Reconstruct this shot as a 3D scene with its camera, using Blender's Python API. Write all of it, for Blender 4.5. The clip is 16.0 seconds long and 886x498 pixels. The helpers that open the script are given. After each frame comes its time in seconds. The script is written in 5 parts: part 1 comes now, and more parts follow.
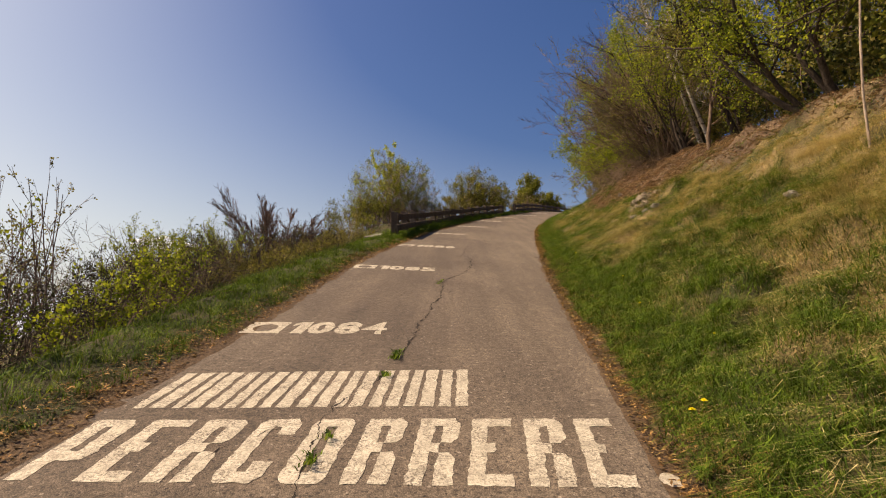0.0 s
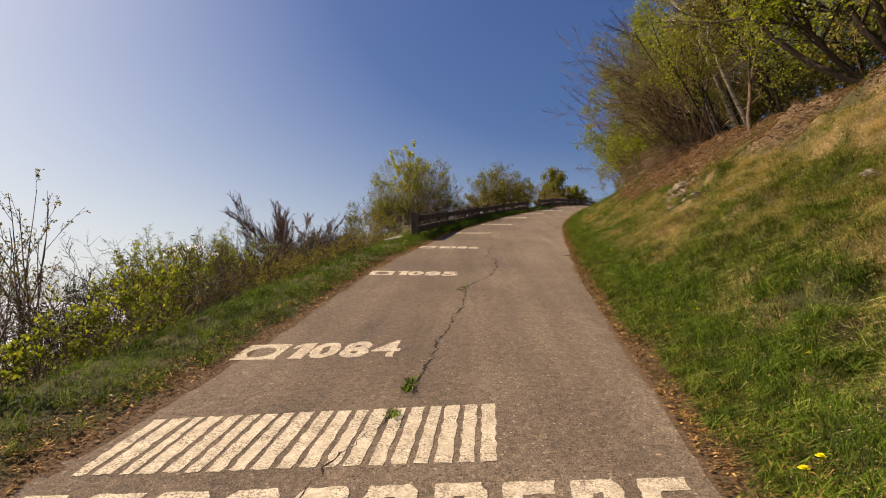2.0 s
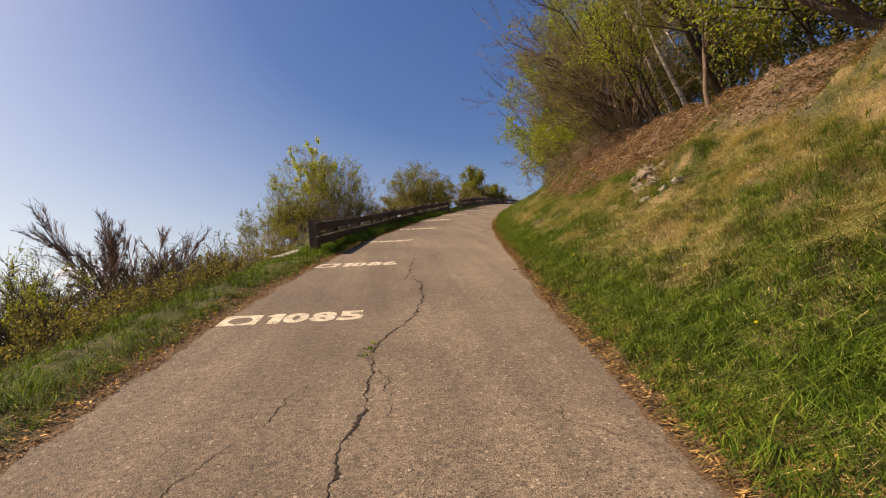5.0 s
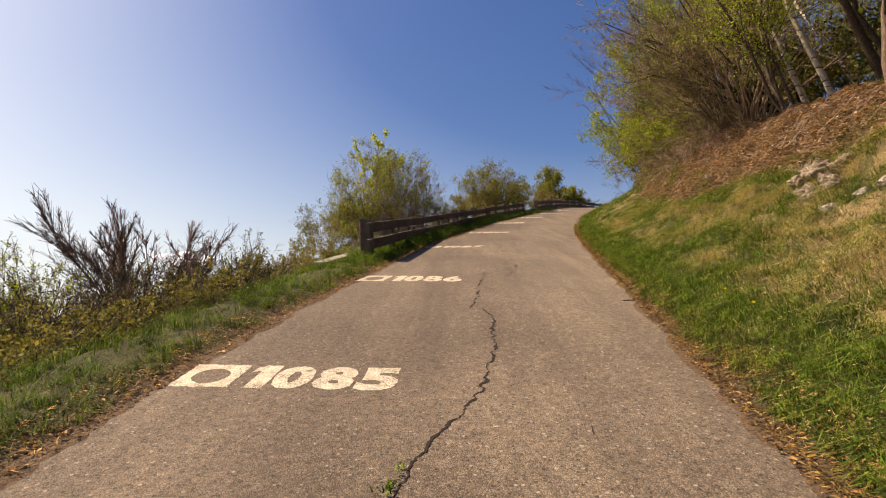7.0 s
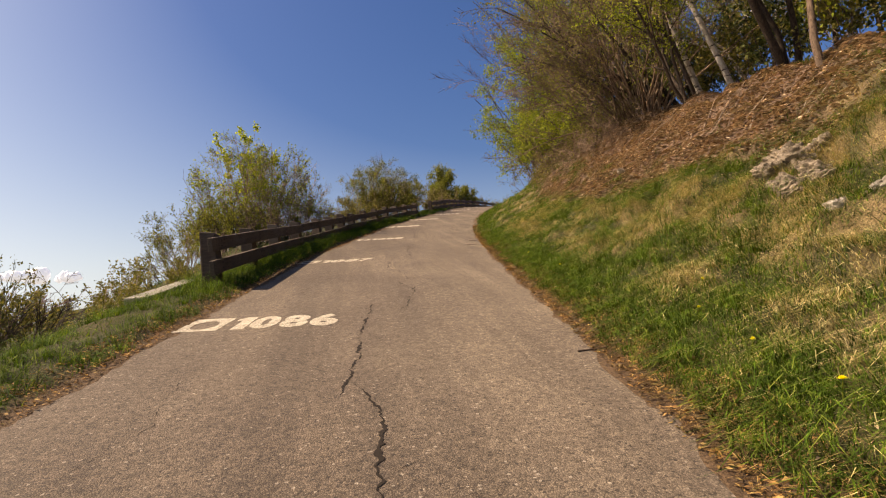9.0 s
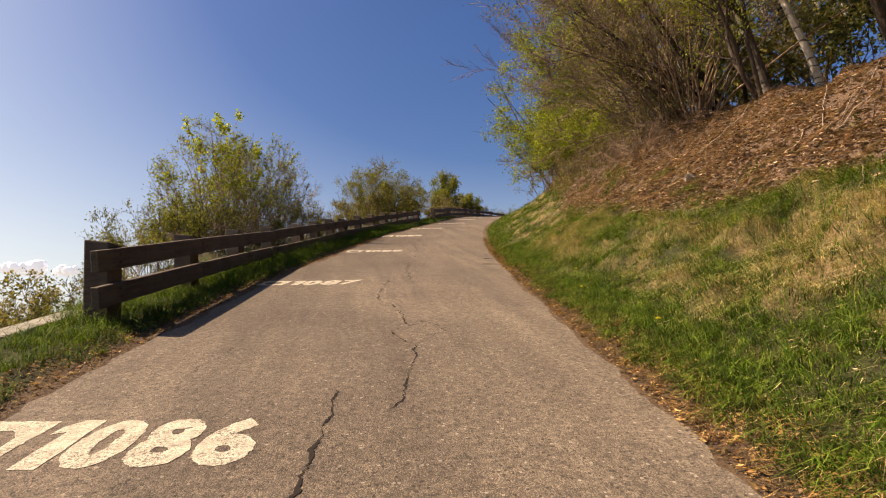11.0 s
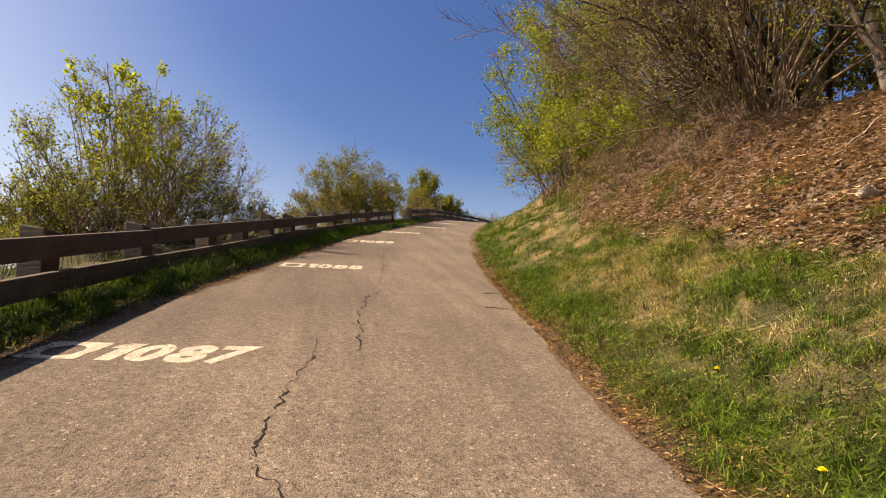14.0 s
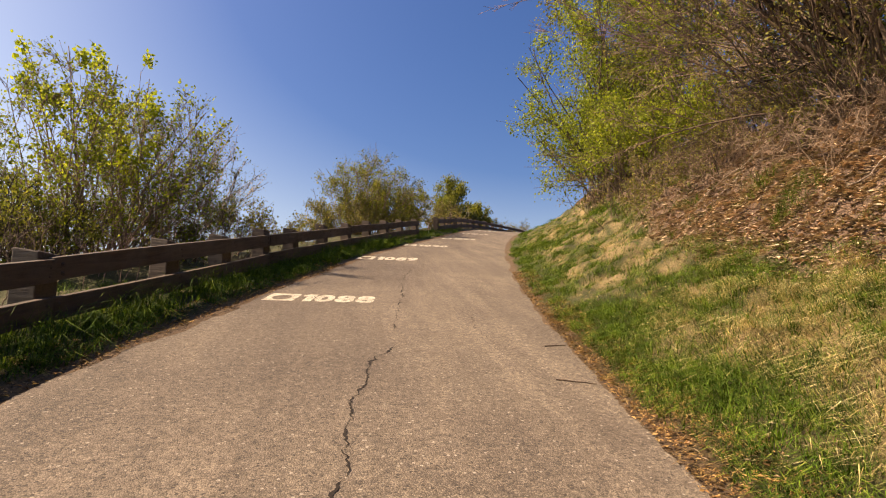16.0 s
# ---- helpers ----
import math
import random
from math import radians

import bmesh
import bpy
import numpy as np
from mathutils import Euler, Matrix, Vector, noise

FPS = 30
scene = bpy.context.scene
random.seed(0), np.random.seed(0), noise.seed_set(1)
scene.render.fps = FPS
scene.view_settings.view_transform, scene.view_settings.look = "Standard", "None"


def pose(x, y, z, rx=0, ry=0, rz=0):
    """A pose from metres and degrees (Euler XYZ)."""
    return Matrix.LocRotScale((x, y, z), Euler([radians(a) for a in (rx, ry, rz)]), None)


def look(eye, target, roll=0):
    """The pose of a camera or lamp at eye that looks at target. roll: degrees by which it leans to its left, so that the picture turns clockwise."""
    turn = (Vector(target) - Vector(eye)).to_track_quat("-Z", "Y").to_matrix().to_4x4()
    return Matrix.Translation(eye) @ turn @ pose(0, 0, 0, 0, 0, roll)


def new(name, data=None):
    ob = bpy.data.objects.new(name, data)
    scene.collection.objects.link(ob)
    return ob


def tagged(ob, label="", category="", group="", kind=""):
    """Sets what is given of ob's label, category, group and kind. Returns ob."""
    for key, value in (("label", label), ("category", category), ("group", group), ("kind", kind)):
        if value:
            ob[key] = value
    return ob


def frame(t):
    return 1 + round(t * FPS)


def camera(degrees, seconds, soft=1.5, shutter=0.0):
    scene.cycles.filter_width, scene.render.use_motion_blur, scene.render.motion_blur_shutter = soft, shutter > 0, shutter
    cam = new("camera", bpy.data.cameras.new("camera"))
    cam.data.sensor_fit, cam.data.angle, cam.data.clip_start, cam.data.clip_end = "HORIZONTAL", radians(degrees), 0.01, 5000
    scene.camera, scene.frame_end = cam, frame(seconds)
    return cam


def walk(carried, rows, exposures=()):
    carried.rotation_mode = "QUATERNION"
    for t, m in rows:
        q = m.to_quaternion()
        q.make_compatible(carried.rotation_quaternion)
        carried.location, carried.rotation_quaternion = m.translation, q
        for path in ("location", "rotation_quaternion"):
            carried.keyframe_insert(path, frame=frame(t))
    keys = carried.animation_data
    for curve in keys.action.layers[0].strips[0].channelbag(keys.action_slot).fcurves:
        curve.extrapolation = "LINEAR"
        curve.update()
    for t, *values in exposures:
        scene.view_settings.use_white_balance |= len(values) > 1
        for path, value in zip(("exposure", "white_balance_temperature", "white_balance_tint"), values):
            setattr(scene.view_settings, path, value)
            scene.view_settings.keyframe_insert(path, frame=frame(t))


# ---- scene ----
cam = camera(79.8, 16.0, 1.1)
PATH = [
    (0, (-0.006, -0.01, 1.315), (0.001, 1.975, 1.559), 2.0),
    (0.5, (-0.016, 0.023, 1.321), (0.012, 2.008, 1.563), 2.0),
    (1, (-0.019, 0.097, 1.334), (0.028, 2.082, 1.574), 2.3),
    (1.5, (0.013, 0.297, 1.379), (0.12, 2.28, 1.612), 1.1),
    (2, (0.05, 0.683, 1.457), (-0.039, 2.667, 1.695), 0.2),
    (2.5, (0.084, 1.067, 1.535), (0.091, 3.052, 1.777), -3.4),
    (3, (0.065, 1.525, 1.639), (0.256, 3.503, 1.869), -3.7),
    (3.5, (0.071, 1.977, 1.739), (0.226, 3.957, 1.979), -2.3),
    (3.7, (0.072, 2.151, 1.785), (0.17, 4.134, 2.03), -1.4),
    (5.8, (0.241, 4.464, 2.17), (0.504, 6.432, 2.404), -5.0),
    (6, (0.246, 4.651, 2.216), (0.461, 6.626, 2.45), -3.9),
    (6.5, (0.252, 5.11, 2.319), (0.416, 7.089, 2.554), -2.2),
    (7, (0.277, 5.605, 2.435), (0.224, 7.588, 2.686), -0.5),
    (7.5, (0.292, 5.992, 2.538), (0.259, 7.975, 2.796), -3.0),
    (8, (0.365, 6.57, 2.656), (0.697, 8.53, 2.871), -7.3),
    (8.5, (0.456, 7.075, 2.756), (0.806, 9.032, 2.973), -8.4),
    (9, (0.488, 7.654, 2.907), (0.83, 9.61, 3.145), -4.3),
    (9.2, (0.532, 7.887, 2.947), (0.682, 9.863, 3.218), -3.3),
    (11.3, (0.8, 10.521, 3.513), (1.157, 12.471, 3.781), -2.0),
    (11.5, (0.839, 10.793, 3.577), (1.162, 12.748, 3.845), -1.5),
    (12, (0.911, 11.428, 3.722), (1.295, 13.372, 3.994), -0.9),
    (12.5, (1.001, 12.024, 3.87), (1.386, 13.968, 4.138), -0.3),
    (13, (1.101, 12.607, 4.001), (1.572, 14.532, 4.276), -1.0),
    (13.5, (1.21, 13.184, 4.132), (1.728, 15.096, 4.407), -0.5),
    (14, (1.294, 13.701, 4.246), (1.737, 15.632, 4.516), 1.4),
    (14.5, (1.382, 14.211, 4.368), (1.756, 16.158, 4.629), 2.1),
    (15, (1.471, 14.715, 4.49), (1.808, 16.667, 4.767), 1.9),
    (15.5, (1.545, 15.211, 4.61), (1.873, 17.162, 4.9), 1.8),
    (16, (1.619, 15.774, 4.754), (1.964, 17.722, 5.051), 1.6),
]
EXPOSURE = [(0, 0.86), (3.5, 0.97), (7, 1.20), (9, 1.12), (12.5, 1.26), (16, 1.42)]
walk(cam, [(t, look(eye, target, roll)) for t, eye, target, roll in PATH], [(t, e, 8000, 19) for t, e in EXPOSURE])

# ---- world, sun ----
SUN = Vector((-0.83, 0.12, 0.845)).normalized()
world = bpy.data.worlds.new("sky")
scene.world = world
world.use_nodes = True
wn = world.node_tree.nodes
sky = wn.new("ShaderNodeTexSky")
sky.sky_type, sky.sun_disc = "NISHITA", False
sky.sun_elevation = math.asin(SUN.z)
sky.sun_rotation = math.atan2(SUN.x, SUN.y)
sky.altitude, sky.air_density, sky.dust_density, sky.ozone_density = 1000, 1.25, 4.5, 4.5
wn["Background"].inputs["Strength"].default_value = 0.060
grade = wn.new("ShaderNodeHueSaturation")
grade.inputs["Saturation"].default_value, grade.inputs["Hue"].default_value = 1.30, 0.512
world.node_tree.links.new(sky.outputs[0], grade.inputs["Color"])
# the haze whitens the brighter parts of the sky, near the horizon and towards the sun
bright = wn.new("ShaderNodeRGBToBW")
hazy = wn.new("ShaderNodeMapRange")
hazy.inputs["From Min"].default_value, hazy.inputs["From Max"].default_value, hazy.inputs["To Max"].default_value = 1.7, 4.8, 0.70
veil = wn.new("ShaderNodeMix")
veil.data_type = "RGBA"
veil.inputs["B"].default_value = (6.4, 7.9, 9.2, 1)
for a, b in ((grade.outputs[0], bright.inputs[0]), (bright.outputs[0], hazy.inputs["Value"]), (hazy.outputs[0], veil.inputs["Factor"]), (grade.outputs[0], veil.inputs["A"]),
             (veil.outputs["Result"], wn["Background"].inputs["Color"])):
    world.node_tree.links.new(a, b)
sun = new("sun", bpy.data.lights.new("sun", "SUN"))
sun.data.energy, sun.data.angle, sun.data.color = 5.0, radians(0.55), (1.0, 0.88, 0.70)
sun.matrix_world = look((0, 0, 60), Vector((0, 0, 60)) - SUN)

# ---- small helpers ----
rng = np.random.default_rng(7)


def empty(name, at=(0, 0, 0)):
    ob = new(name)
    ob.location = at
    ob.empty_display_size = 0.1
    return ob


def mesh_of(name, verts, faces, mats, smooth=False):
    """A mesh from vertices and faces (lists of any length)."""
    me = bpy.data.meshes.new(name)
    me.from_pydata([tuple(v) for v in verts], [], faces)
    for m in mats if isinstance(mats, (list, tuple)) else [mats]:
        me.materials.append(m)
    if smooth:
        me.polygons.foreach_set("use_smooth", [True] * len(me.polygons))
    me.update()
    return me


def mesh_fast(name, verts, loops, sizes, material, smooth=False):
    """A mesh from flat arrays: vertices (n, 3), loop indices, loops per face."""
    me = bpy.data.meshes.new(name)
    verts = np.asarray(verts, np.float32)
    loops = np.asarray(loops, np.int32).ravel()
    sizes = np.asarray(sizes, np.int32)
    me.vertices.add(len(verts))
    me.vertices.foreach_set("co", verts.ravel())
    me.loops.add(len(loops))
    me.loops.foreach_set("vertex_index", loops)
    me.polygons.add(len(sizes))
    me.polygons.foreach_set("loop_start", np.concatenate(([0], np.cumsum(sizes)[:-1])).astype(np.int32))
    if smooth:
        me.polygons.foreach_set("use_smooth", np.ones(len(sizes), bool))
    me.update(calc_edges=True)
    me.materials.append(material)
    return me


def put(name, me, parent=None, label="", m=None):
    """Links a mesh as one object, under a thing where one is given."""
    ob = new(name, me)
    if parent is not None:
        ob.parent = parent
    if m is not None:
        ob.matrix_basis = m
    if label:
        tagged(ob, label)
    return ob


def part(name, bm, material, parent, label="", m=None):
    """Links a bmesh as one mesh object under a thing or a part."""
    me = bpy.data.meshes.new(name)
    bm.to_mesh(me)
    bm.free()
    me.materials.append(material)
    return put(name, me, parent, label, m)


def hash2(ix, iy, seed):
    h = (ix.astype(np.int64) * 374761393 + iy.astype(np.int64) * 668265263 + seed * 974634777) & 0xFFFFFFFF
    h = ((h ^ (h >> 13)) * 1274126177) & 0xFFFFFFFF
    return ((h ^ (h >> 16)) & 0xFFFF) / 65535.0


def vnoise(x, y, seed=0):
    """Value noise, 0 to 1, for arrays."""
    x, y = np.asarray(x, float), np.asarray(y, float)
    ix, iy = np.floor(x), np.floor(y)
    fx, fy = x - ix, y - iy
    fx, fy = fx * fx * (3 - 2 * fx), fy * fy * (3 - 2 * fy)
    a, b = hash2(ix, iy, seed), hash2(ix + 1, iy, seed)
    c, d = hash2(ix, iy + 1, seed), hash2(ix + 1, iy + 1, seed)
    return (a * (1 - fx) + b * fx) * (1 - fy) + (c * (1 - fx) + d * fx) * fy


def fbm(x, y, seed=0, octaves=3):
    s, a, t = 0.0, 1.0, 0.0
    for o in range(octaves):
        s = s + a * vnoise(np.asarray(x) * 2 ** o, np.asarray(y) * 2 ** o, seed + o)
        t += a
        a *= 0.5
    return s / t


def ramp(v, a, b):
    t = np.clip((np.asarray(v, float) - a) / (b - a), 0, 1)
    return t * t * (3 - 2 * t)


# ---- materials ----
def node(nt, kind, ins=None, data_type="", blend_type="", operation="", feature="", attribute_name=""):
    n = nt.nodes.new(kind)
    if data_type:
        n.data_type = data_type
    if blend_type:
        n.blend_type = blend_type
    if operation:
        n.operation = operation
    if feature:
        n.feature = feature
    if attribute_name:
        n.attribute_name = attribute_name
    for k, v in (ins or {}).items():
        if hasattr(v, "is_linked"):
            nt.links.new(v, n.inputs[k])
        else:
            n.inputs[k].default_value = v
    return n


def rgb(c):
    return (c[0], c[1], c[2], 1.0)


def start(name, rough=0.9):
    m = bpy.data.materials.new(name)
    m.use_nodes = True
    nt = m.node_tree
    b = nt.nodes["Principled BSDF"]
    b.inputs["Roughness"].default_value = rough
    b.inputs["Specular IOR Level"].default_value = 0.3
    co = node(nt, "ShaderNodeTexCoord").outputs["Object"]
    return m, nt, b, co


def noise_fac(nt, co, scale, detail=4, rough=0.6, lo=0.35, hi=0.65, distort=0.0):
    n = node(nt, "ShaderNodeTexNoise", {"Vector": co, "Scale": scale, "Detail": detail, "Roughness": rough, "Distortion": distort})
    r = node(nt, "ShaderNodeMapRange", {"Value": n.outputs[0], "From Min": lo, "From Max": hi})
    return r.outputs[0]


def mix(nt, f, a, b, blend="MIX"):
    n = node(nt, "ShaderNodeMix", data_type="RGBA", blend_type=blend)
    for sock, v in ((n.inputs[0], f), (n.inputs[6], a), (n.inputs[7], b)):
        if hasattr(v, "is_linked"):
            nt.links.new(v, sock)
        else:
            sock.default_value = rgb(v) if isinstance(v, tuple) else v
    return n.outputs[2]


def maths(nt, op, a, b=0.0):
    n = node(nt, "ShaderNodeMath", operation=op)
    for sock, v in ((n.inputs[0], a), (n.inputs[1], b)):
        if hasattr(v, "is_linked"):
            nt.links.new(v, sock)
        else:
            sock.default_value = v
    return n.outputs[0]


def finish(nt, b, colour, height=None, strength=0.4, distance=0.01):
    nt.links.new(colour, b.inputs["Base Color"])
    if height is not None:
        bump = node(nt, "ShaderNodeBump", {"Height": height, "Strength": strength, "Distance": distance})
        nt.links.new(bump.outputs[0], b.inputs["Normal"])


def asphalt_nodes(nt, co):
    """Colour and height of worn chip-sealed asphalt."""
    chips = node(nt, "ShaderNodeTexVoronoi", {"Vector": co, "Scale": 150.0, "Randomness": 1.0})
    chip_rnd = node(nt, "ShaderNodeSeparateColor", {"Color": chips.outputs["Color"]}).outputs[0]
    worn = noise_fac(nt, co, 0.55, 5, 0.6, 0.35, 0.68)
    lane = node(nt, "ShaderNodeAttribute", attribute_name="lane").outputs["Fac"]
    base = mix(nt, worn, (0.097, 0.077, 0.061), (0.172, 0.141, 0.110))
    pale = maths(nt, "GREATER_THAN", chip_rnd, 0.70)
    stones = mix(nt, maths(nt, "MULTIPLY", pale, 0.32), base, (0.30, 0.245, 0.19))
    dark = maths(nt, "LESS_THAN", chip_rnd, 0.25)
    stones = mix(nt, maths(nt, "MULTIPLY", dark, 0.50), stones, (0.045, 0.039, 0.036))
    gap = node(nt, "ShaderNodeMapRange", {"Value": chips.outputs["Distance"], "From Min": 0.35, "From Max": 0.75})
    col = mix(nt, maths(nt, "MULTIPLY", gap.outputs[0], 0.42), stones, (0.026, 0.021, 0.018))
    grime = noise_fac(nt, co, 9.0, 8, 0.8, 0.48, 0.72, 0.8)
    col = mix(nt, maths(nt, "MULTIPLY", grime, 0.45), col, (0.055, 0.047, 0.042))
    mottle = noise_fac(nt, co, 24.0, 5, 0.78, 0.38, 0.62)
    col = mix(nt, mottle, mix(nt, 1.0, col, (0.64, 0.61, 0.59), "MULTIPLY"), mix(nt, 1.0, col, (1.20, 1.17, 1.13), "MULTIPLY"))
    pits = node(nt, "ShaderNodeTexVoronoi", {"Vector": co, "Scale": 42.0, "Randomness": 1.0})
    pit_rnd = node(nt, "ShaderNodeSeparateColor", {"Color": pits.outputs["Color"]})
    core = maths(nt, "LESS_THAN", pits.outputs["Distance"], 0.33)
    hole = maths(nt, "MULTIPLY", maths(nt, "GREATER_THAN", pit_rnd.outputs[1], 0.74), core)
    gem = maths(nt, "MULTIPLY", maths(nt, "LESS_THAN", pit_rnd.outputs[1], 0.06), core)
    col = mix(nt, maths(nt, "MULTIPLY", hole, 0.8), col, (0.030, 0.024, 0.020))
    col = mix(nt, maths(nt, "MULTIPLY", gem, 0.4), col, (0.42, 0.37, 0.31))
    streak = noise_fac(nt, node(nt, "ShaderNodeMapping", {"Vector": co, "Scale": (2.2, 0.16, 0.16)}).outputs[0], 1.3, 5, 0.6, 0.38, 0.64)
    col = mix(nt, streak, mix(nt, 1.0, col, (0.86, 0.85, 0.84), "MULTIPLY"), mix(nt, 1.0, col, (1.14, 1.13, 1.11), "MULTIPLY"))
    col = mix(nt, lane, mix(nt, 1.0, col, (0.84, 0.82, 0.81), "MULTIPLY"), mix(nt, 1.0, col, (1.18, 1.19, 1.18), "MULTIPLY"))
    height = maths(nt, "SUBTRACT", maths(nt, "SUBTRACT", 1.0, chips.outputs["Distance"]), hole)
    return col, height


def asphalt():
    m, nt, b, co = start("asphalt", 0.85)
    col, h = asphalt_nodes(nt, co)
    finish(nt, b, col, h, 0.55, 0.005)
    return m


def paint():
    """White road paint, cracked and rubbed off the high chips."""
    m, nt, b, co = start("worn_paint", 0.75)
    col, h = asphalt_nodes(nt, co)
    lines = node(nt, "ShaderNodeTexVoronoi", {"Vector": co, "Scale": 7.0}, feature="DISTANCE_TO_EDGE")
    wob = noise_fac(nt, co, 30.0, 3, 0.6, 0.2, 0.8)
    crack = node(nt, "ShaderNodeMapRange", {"Value": lines.outputs["Distance"], "From Min": 0.006, "From Max": 0.035, "To Min": 1.0, "To Max": 0.0}).outputs[0]
    crack = maths(nt, "MULTIPLY", maths(nt, "MULTIPLY", crack, wob), 0.55)
    rub = noise_fac(nt, co, 75.0, 4, 0.75, 0.46, 0.58)
    patch = noise_fac(nt, co, 6.0, 4, 0.6, 0.38, 0.7)
    rub = maths(nt, "MULTIPLY", rub, maths(nt, "ADD", maths(nt, "MULTIPLY", patch, 0.75), 0.40))
    off = maths(nt, "MINIMUM", maths(nt, "MAXIMUM", rub, crack), 0.95)
    tone = mix(nt, noise_fac(nt, co, 14.0, 4), (0.36, 0.325, 0.255), (0.53, 0.48, 0.385))
    finish(nt, b, mix(nt, off, tone, col), h, 0.5, 0.004)
    return m


def soil_ground():
    """Earth under the grass: green and straw thatch, brown leaf mould where the attribute says so."""
    m, nt, b, co = start("turf_and_earth", 0.95)
    litter = node(nt, "ShaderNodeAttribute", attribute_name="litter").outputs["Fac"]
    bare = node(nt, "ShaderNodeAttribute", attribute_name="bare").outputs["Fac"]
    dry = node(nt, "ShaderNodeAttribute", attribute_name="dry").outputs["Fac"]
    far = node(nt, "ShaderNodeAttribute", attribute_name="far").outputs["Fac"]
    green = mix(nt, noise_fac(nt, co, 70.0, 6, 0.75, 0.38, 0.68), (0.013, 0.016, 0.006), (0.080, 0.080, 0.026))
    straw = mix(nt, noise_fac(nt, co, 70.0, 6, 0.75, 0.38, 0.68), (0.060, 0.043, 0.020), (0.38, 0.275, 0.135))
    mould = mix(nt, noise_fac(nt, co, 48.0, 7, 0.75, 0.40, 0.62), (0.022, 0.013, 0.009), (0.22, 0.140, 0.093))
    earth = mix(nt, noise_fac(nt, co, 45.0, 7, 0.7), (0.035, 0.022, 0.013), (0.17, 0.105, 0.060))
    # far ground is paled in its colour, as haze would pale it
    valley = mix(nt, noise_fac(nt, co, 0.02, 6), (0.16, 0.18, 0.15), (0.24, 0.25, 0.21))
    c = mix(nt, dry, green, straw)
    c = mix(nt, litter, c, mould)
    c = mix(nt, bare, c, earth)
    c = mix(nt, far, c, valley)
    finish(nt, b, c, noise_fac(nt, co, 40.0, 7, 0.7, 0.2, 0.8), 0.8, 0.03)
    return m


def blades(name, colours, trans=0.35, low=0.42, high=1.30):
    """Thin leaf material: colours by island, shade painted in by clumps, some light through."""
    m, nt, b, co = start(name, 0.55)
    rnd = node(nt, "ShaderNodeNewGeometry").outputs["Random Per Island"]
    r = node(nt, "ShaderNodeValToRGB", {"Fac": rnd})
    r.color_ramp.interpolation = "LINEAR"
    els = r.color_ramp.elements
    while len(els) < len(colours):
        els.new(0.5)
    for i, c in enumerate(colours):
        els[i].position = i / (len(colours) - 1)
        els[i].color = rgb(c)
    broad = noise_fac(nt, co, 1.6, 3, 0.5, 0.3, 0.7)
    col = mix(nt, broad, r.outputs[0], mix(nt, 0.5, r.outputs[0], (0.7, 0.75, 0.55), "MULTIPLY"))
    # noise darkens and brightens the colour, standing in for shade between tufts
    clump_shade = noise_fac(nt, co, 9.0, 4, 0.65, 0.43, 0.60)
    col = mix(nt, clump_shade, mix(nt, 1.0, col, (low, low * 1.08, low), "MULTIPLY"), mix(nt, 1.0, col, (high, high * 0.97, high * 0.85), "MULTIPLY"))
    nt.links.new(col, b.inputs["Base Color"])
    b.inputs["Specular IOR Level"].default_value = 0.15
    b.inputs["Roughness"].default_value = 0.7
    tr = node(nt, "ShaderNodeBsdfTranslucent", {"Color": mix(nt, 0.5, col, (1.0, 0.95, 0.35), "MULTIPLY")})
    ms = node(nt, "ShaderNodeMixShader", {"Fac": trans})
    nt.links.new(b.outputs[0], ms.inputs[1])
    nt.links.new(tr.outputs[0], ms.inputs[2])
    nt.links.new(ms.outputs[0], nt.nodes["Material Output"].inputs["Surface"])
    return m


def bark(name, dark, light, scale=9.0, spots=None):
    m, nt, b, co = start(name, 0.9)
    st = node(nt, "ShaderNodeMapping", {"Vector": co, "Scale": (1.0, 1.0, 0.25)}).outputs[0]
    f = noise_fac(nt, st, scale * 3, 6, 0.65)
    c = mix(nt, f, dark, light)
    if spots:
        sp = noise_fac(nt, node(nt, "ShaderNodeMapping", {"Vector": co, "Scale": (0.6, 0.6, 2.5)}).outputs[0], 5.0, 5, 0.7, 0.55, 0.62)
        c = mix(nt, sp, c, spots)
    finish(nt, b, c, f, 0.7, 0.01)
    return m


def timber():
    """Weathered dark brown fence timber with grain, knots and greyed faces."""
    m, nt, b, co = start("weathered_timber", 0.8)
    rnd = node(nt, "ShaderNodeObjectInfo").outputs["Random"]
    shift = node(nt, "ShaderNodeVectorMath", {0: co, 1: rnd}, operation="ADD").outputs[0]
    along = node(nt, "ShaderNodeMapping", {"Vector": shift, "Scale": (1.0, 14.0, 14.0)}).outputs[0]
    grain = noise_fac(nt, along, 3.0, 8, 0.7, 0.3, 0.7)
    big = noise_fac(nt, shift, 3.0, 4)
    c = mix(nt, grain, (0.028, 0.018, 0.013), (0.085, 0.058, 0.041))
    c = mix(nt, maths(nt, "MULTIPLY", big, 0.5), c, (0.105, 0.085, 0.069))
    knot = node(nt, "ShaderNodeTexVoronoi", {"Vector": shift, "Scale": 3.5})
    kn = node(nt, "ShaderNodeMapRange", {"Value": knot.outputs["Distance"], "From Min": 0.05, "From Max": 0.12, "To Min": 0.7, "To Max": 0.0}).outputs[0]
    c = mix(nt, kn, c, (0.03, 0.02, 0.015))
    finish(nt, b, c, grain, 0.5, 0.006)
    return m


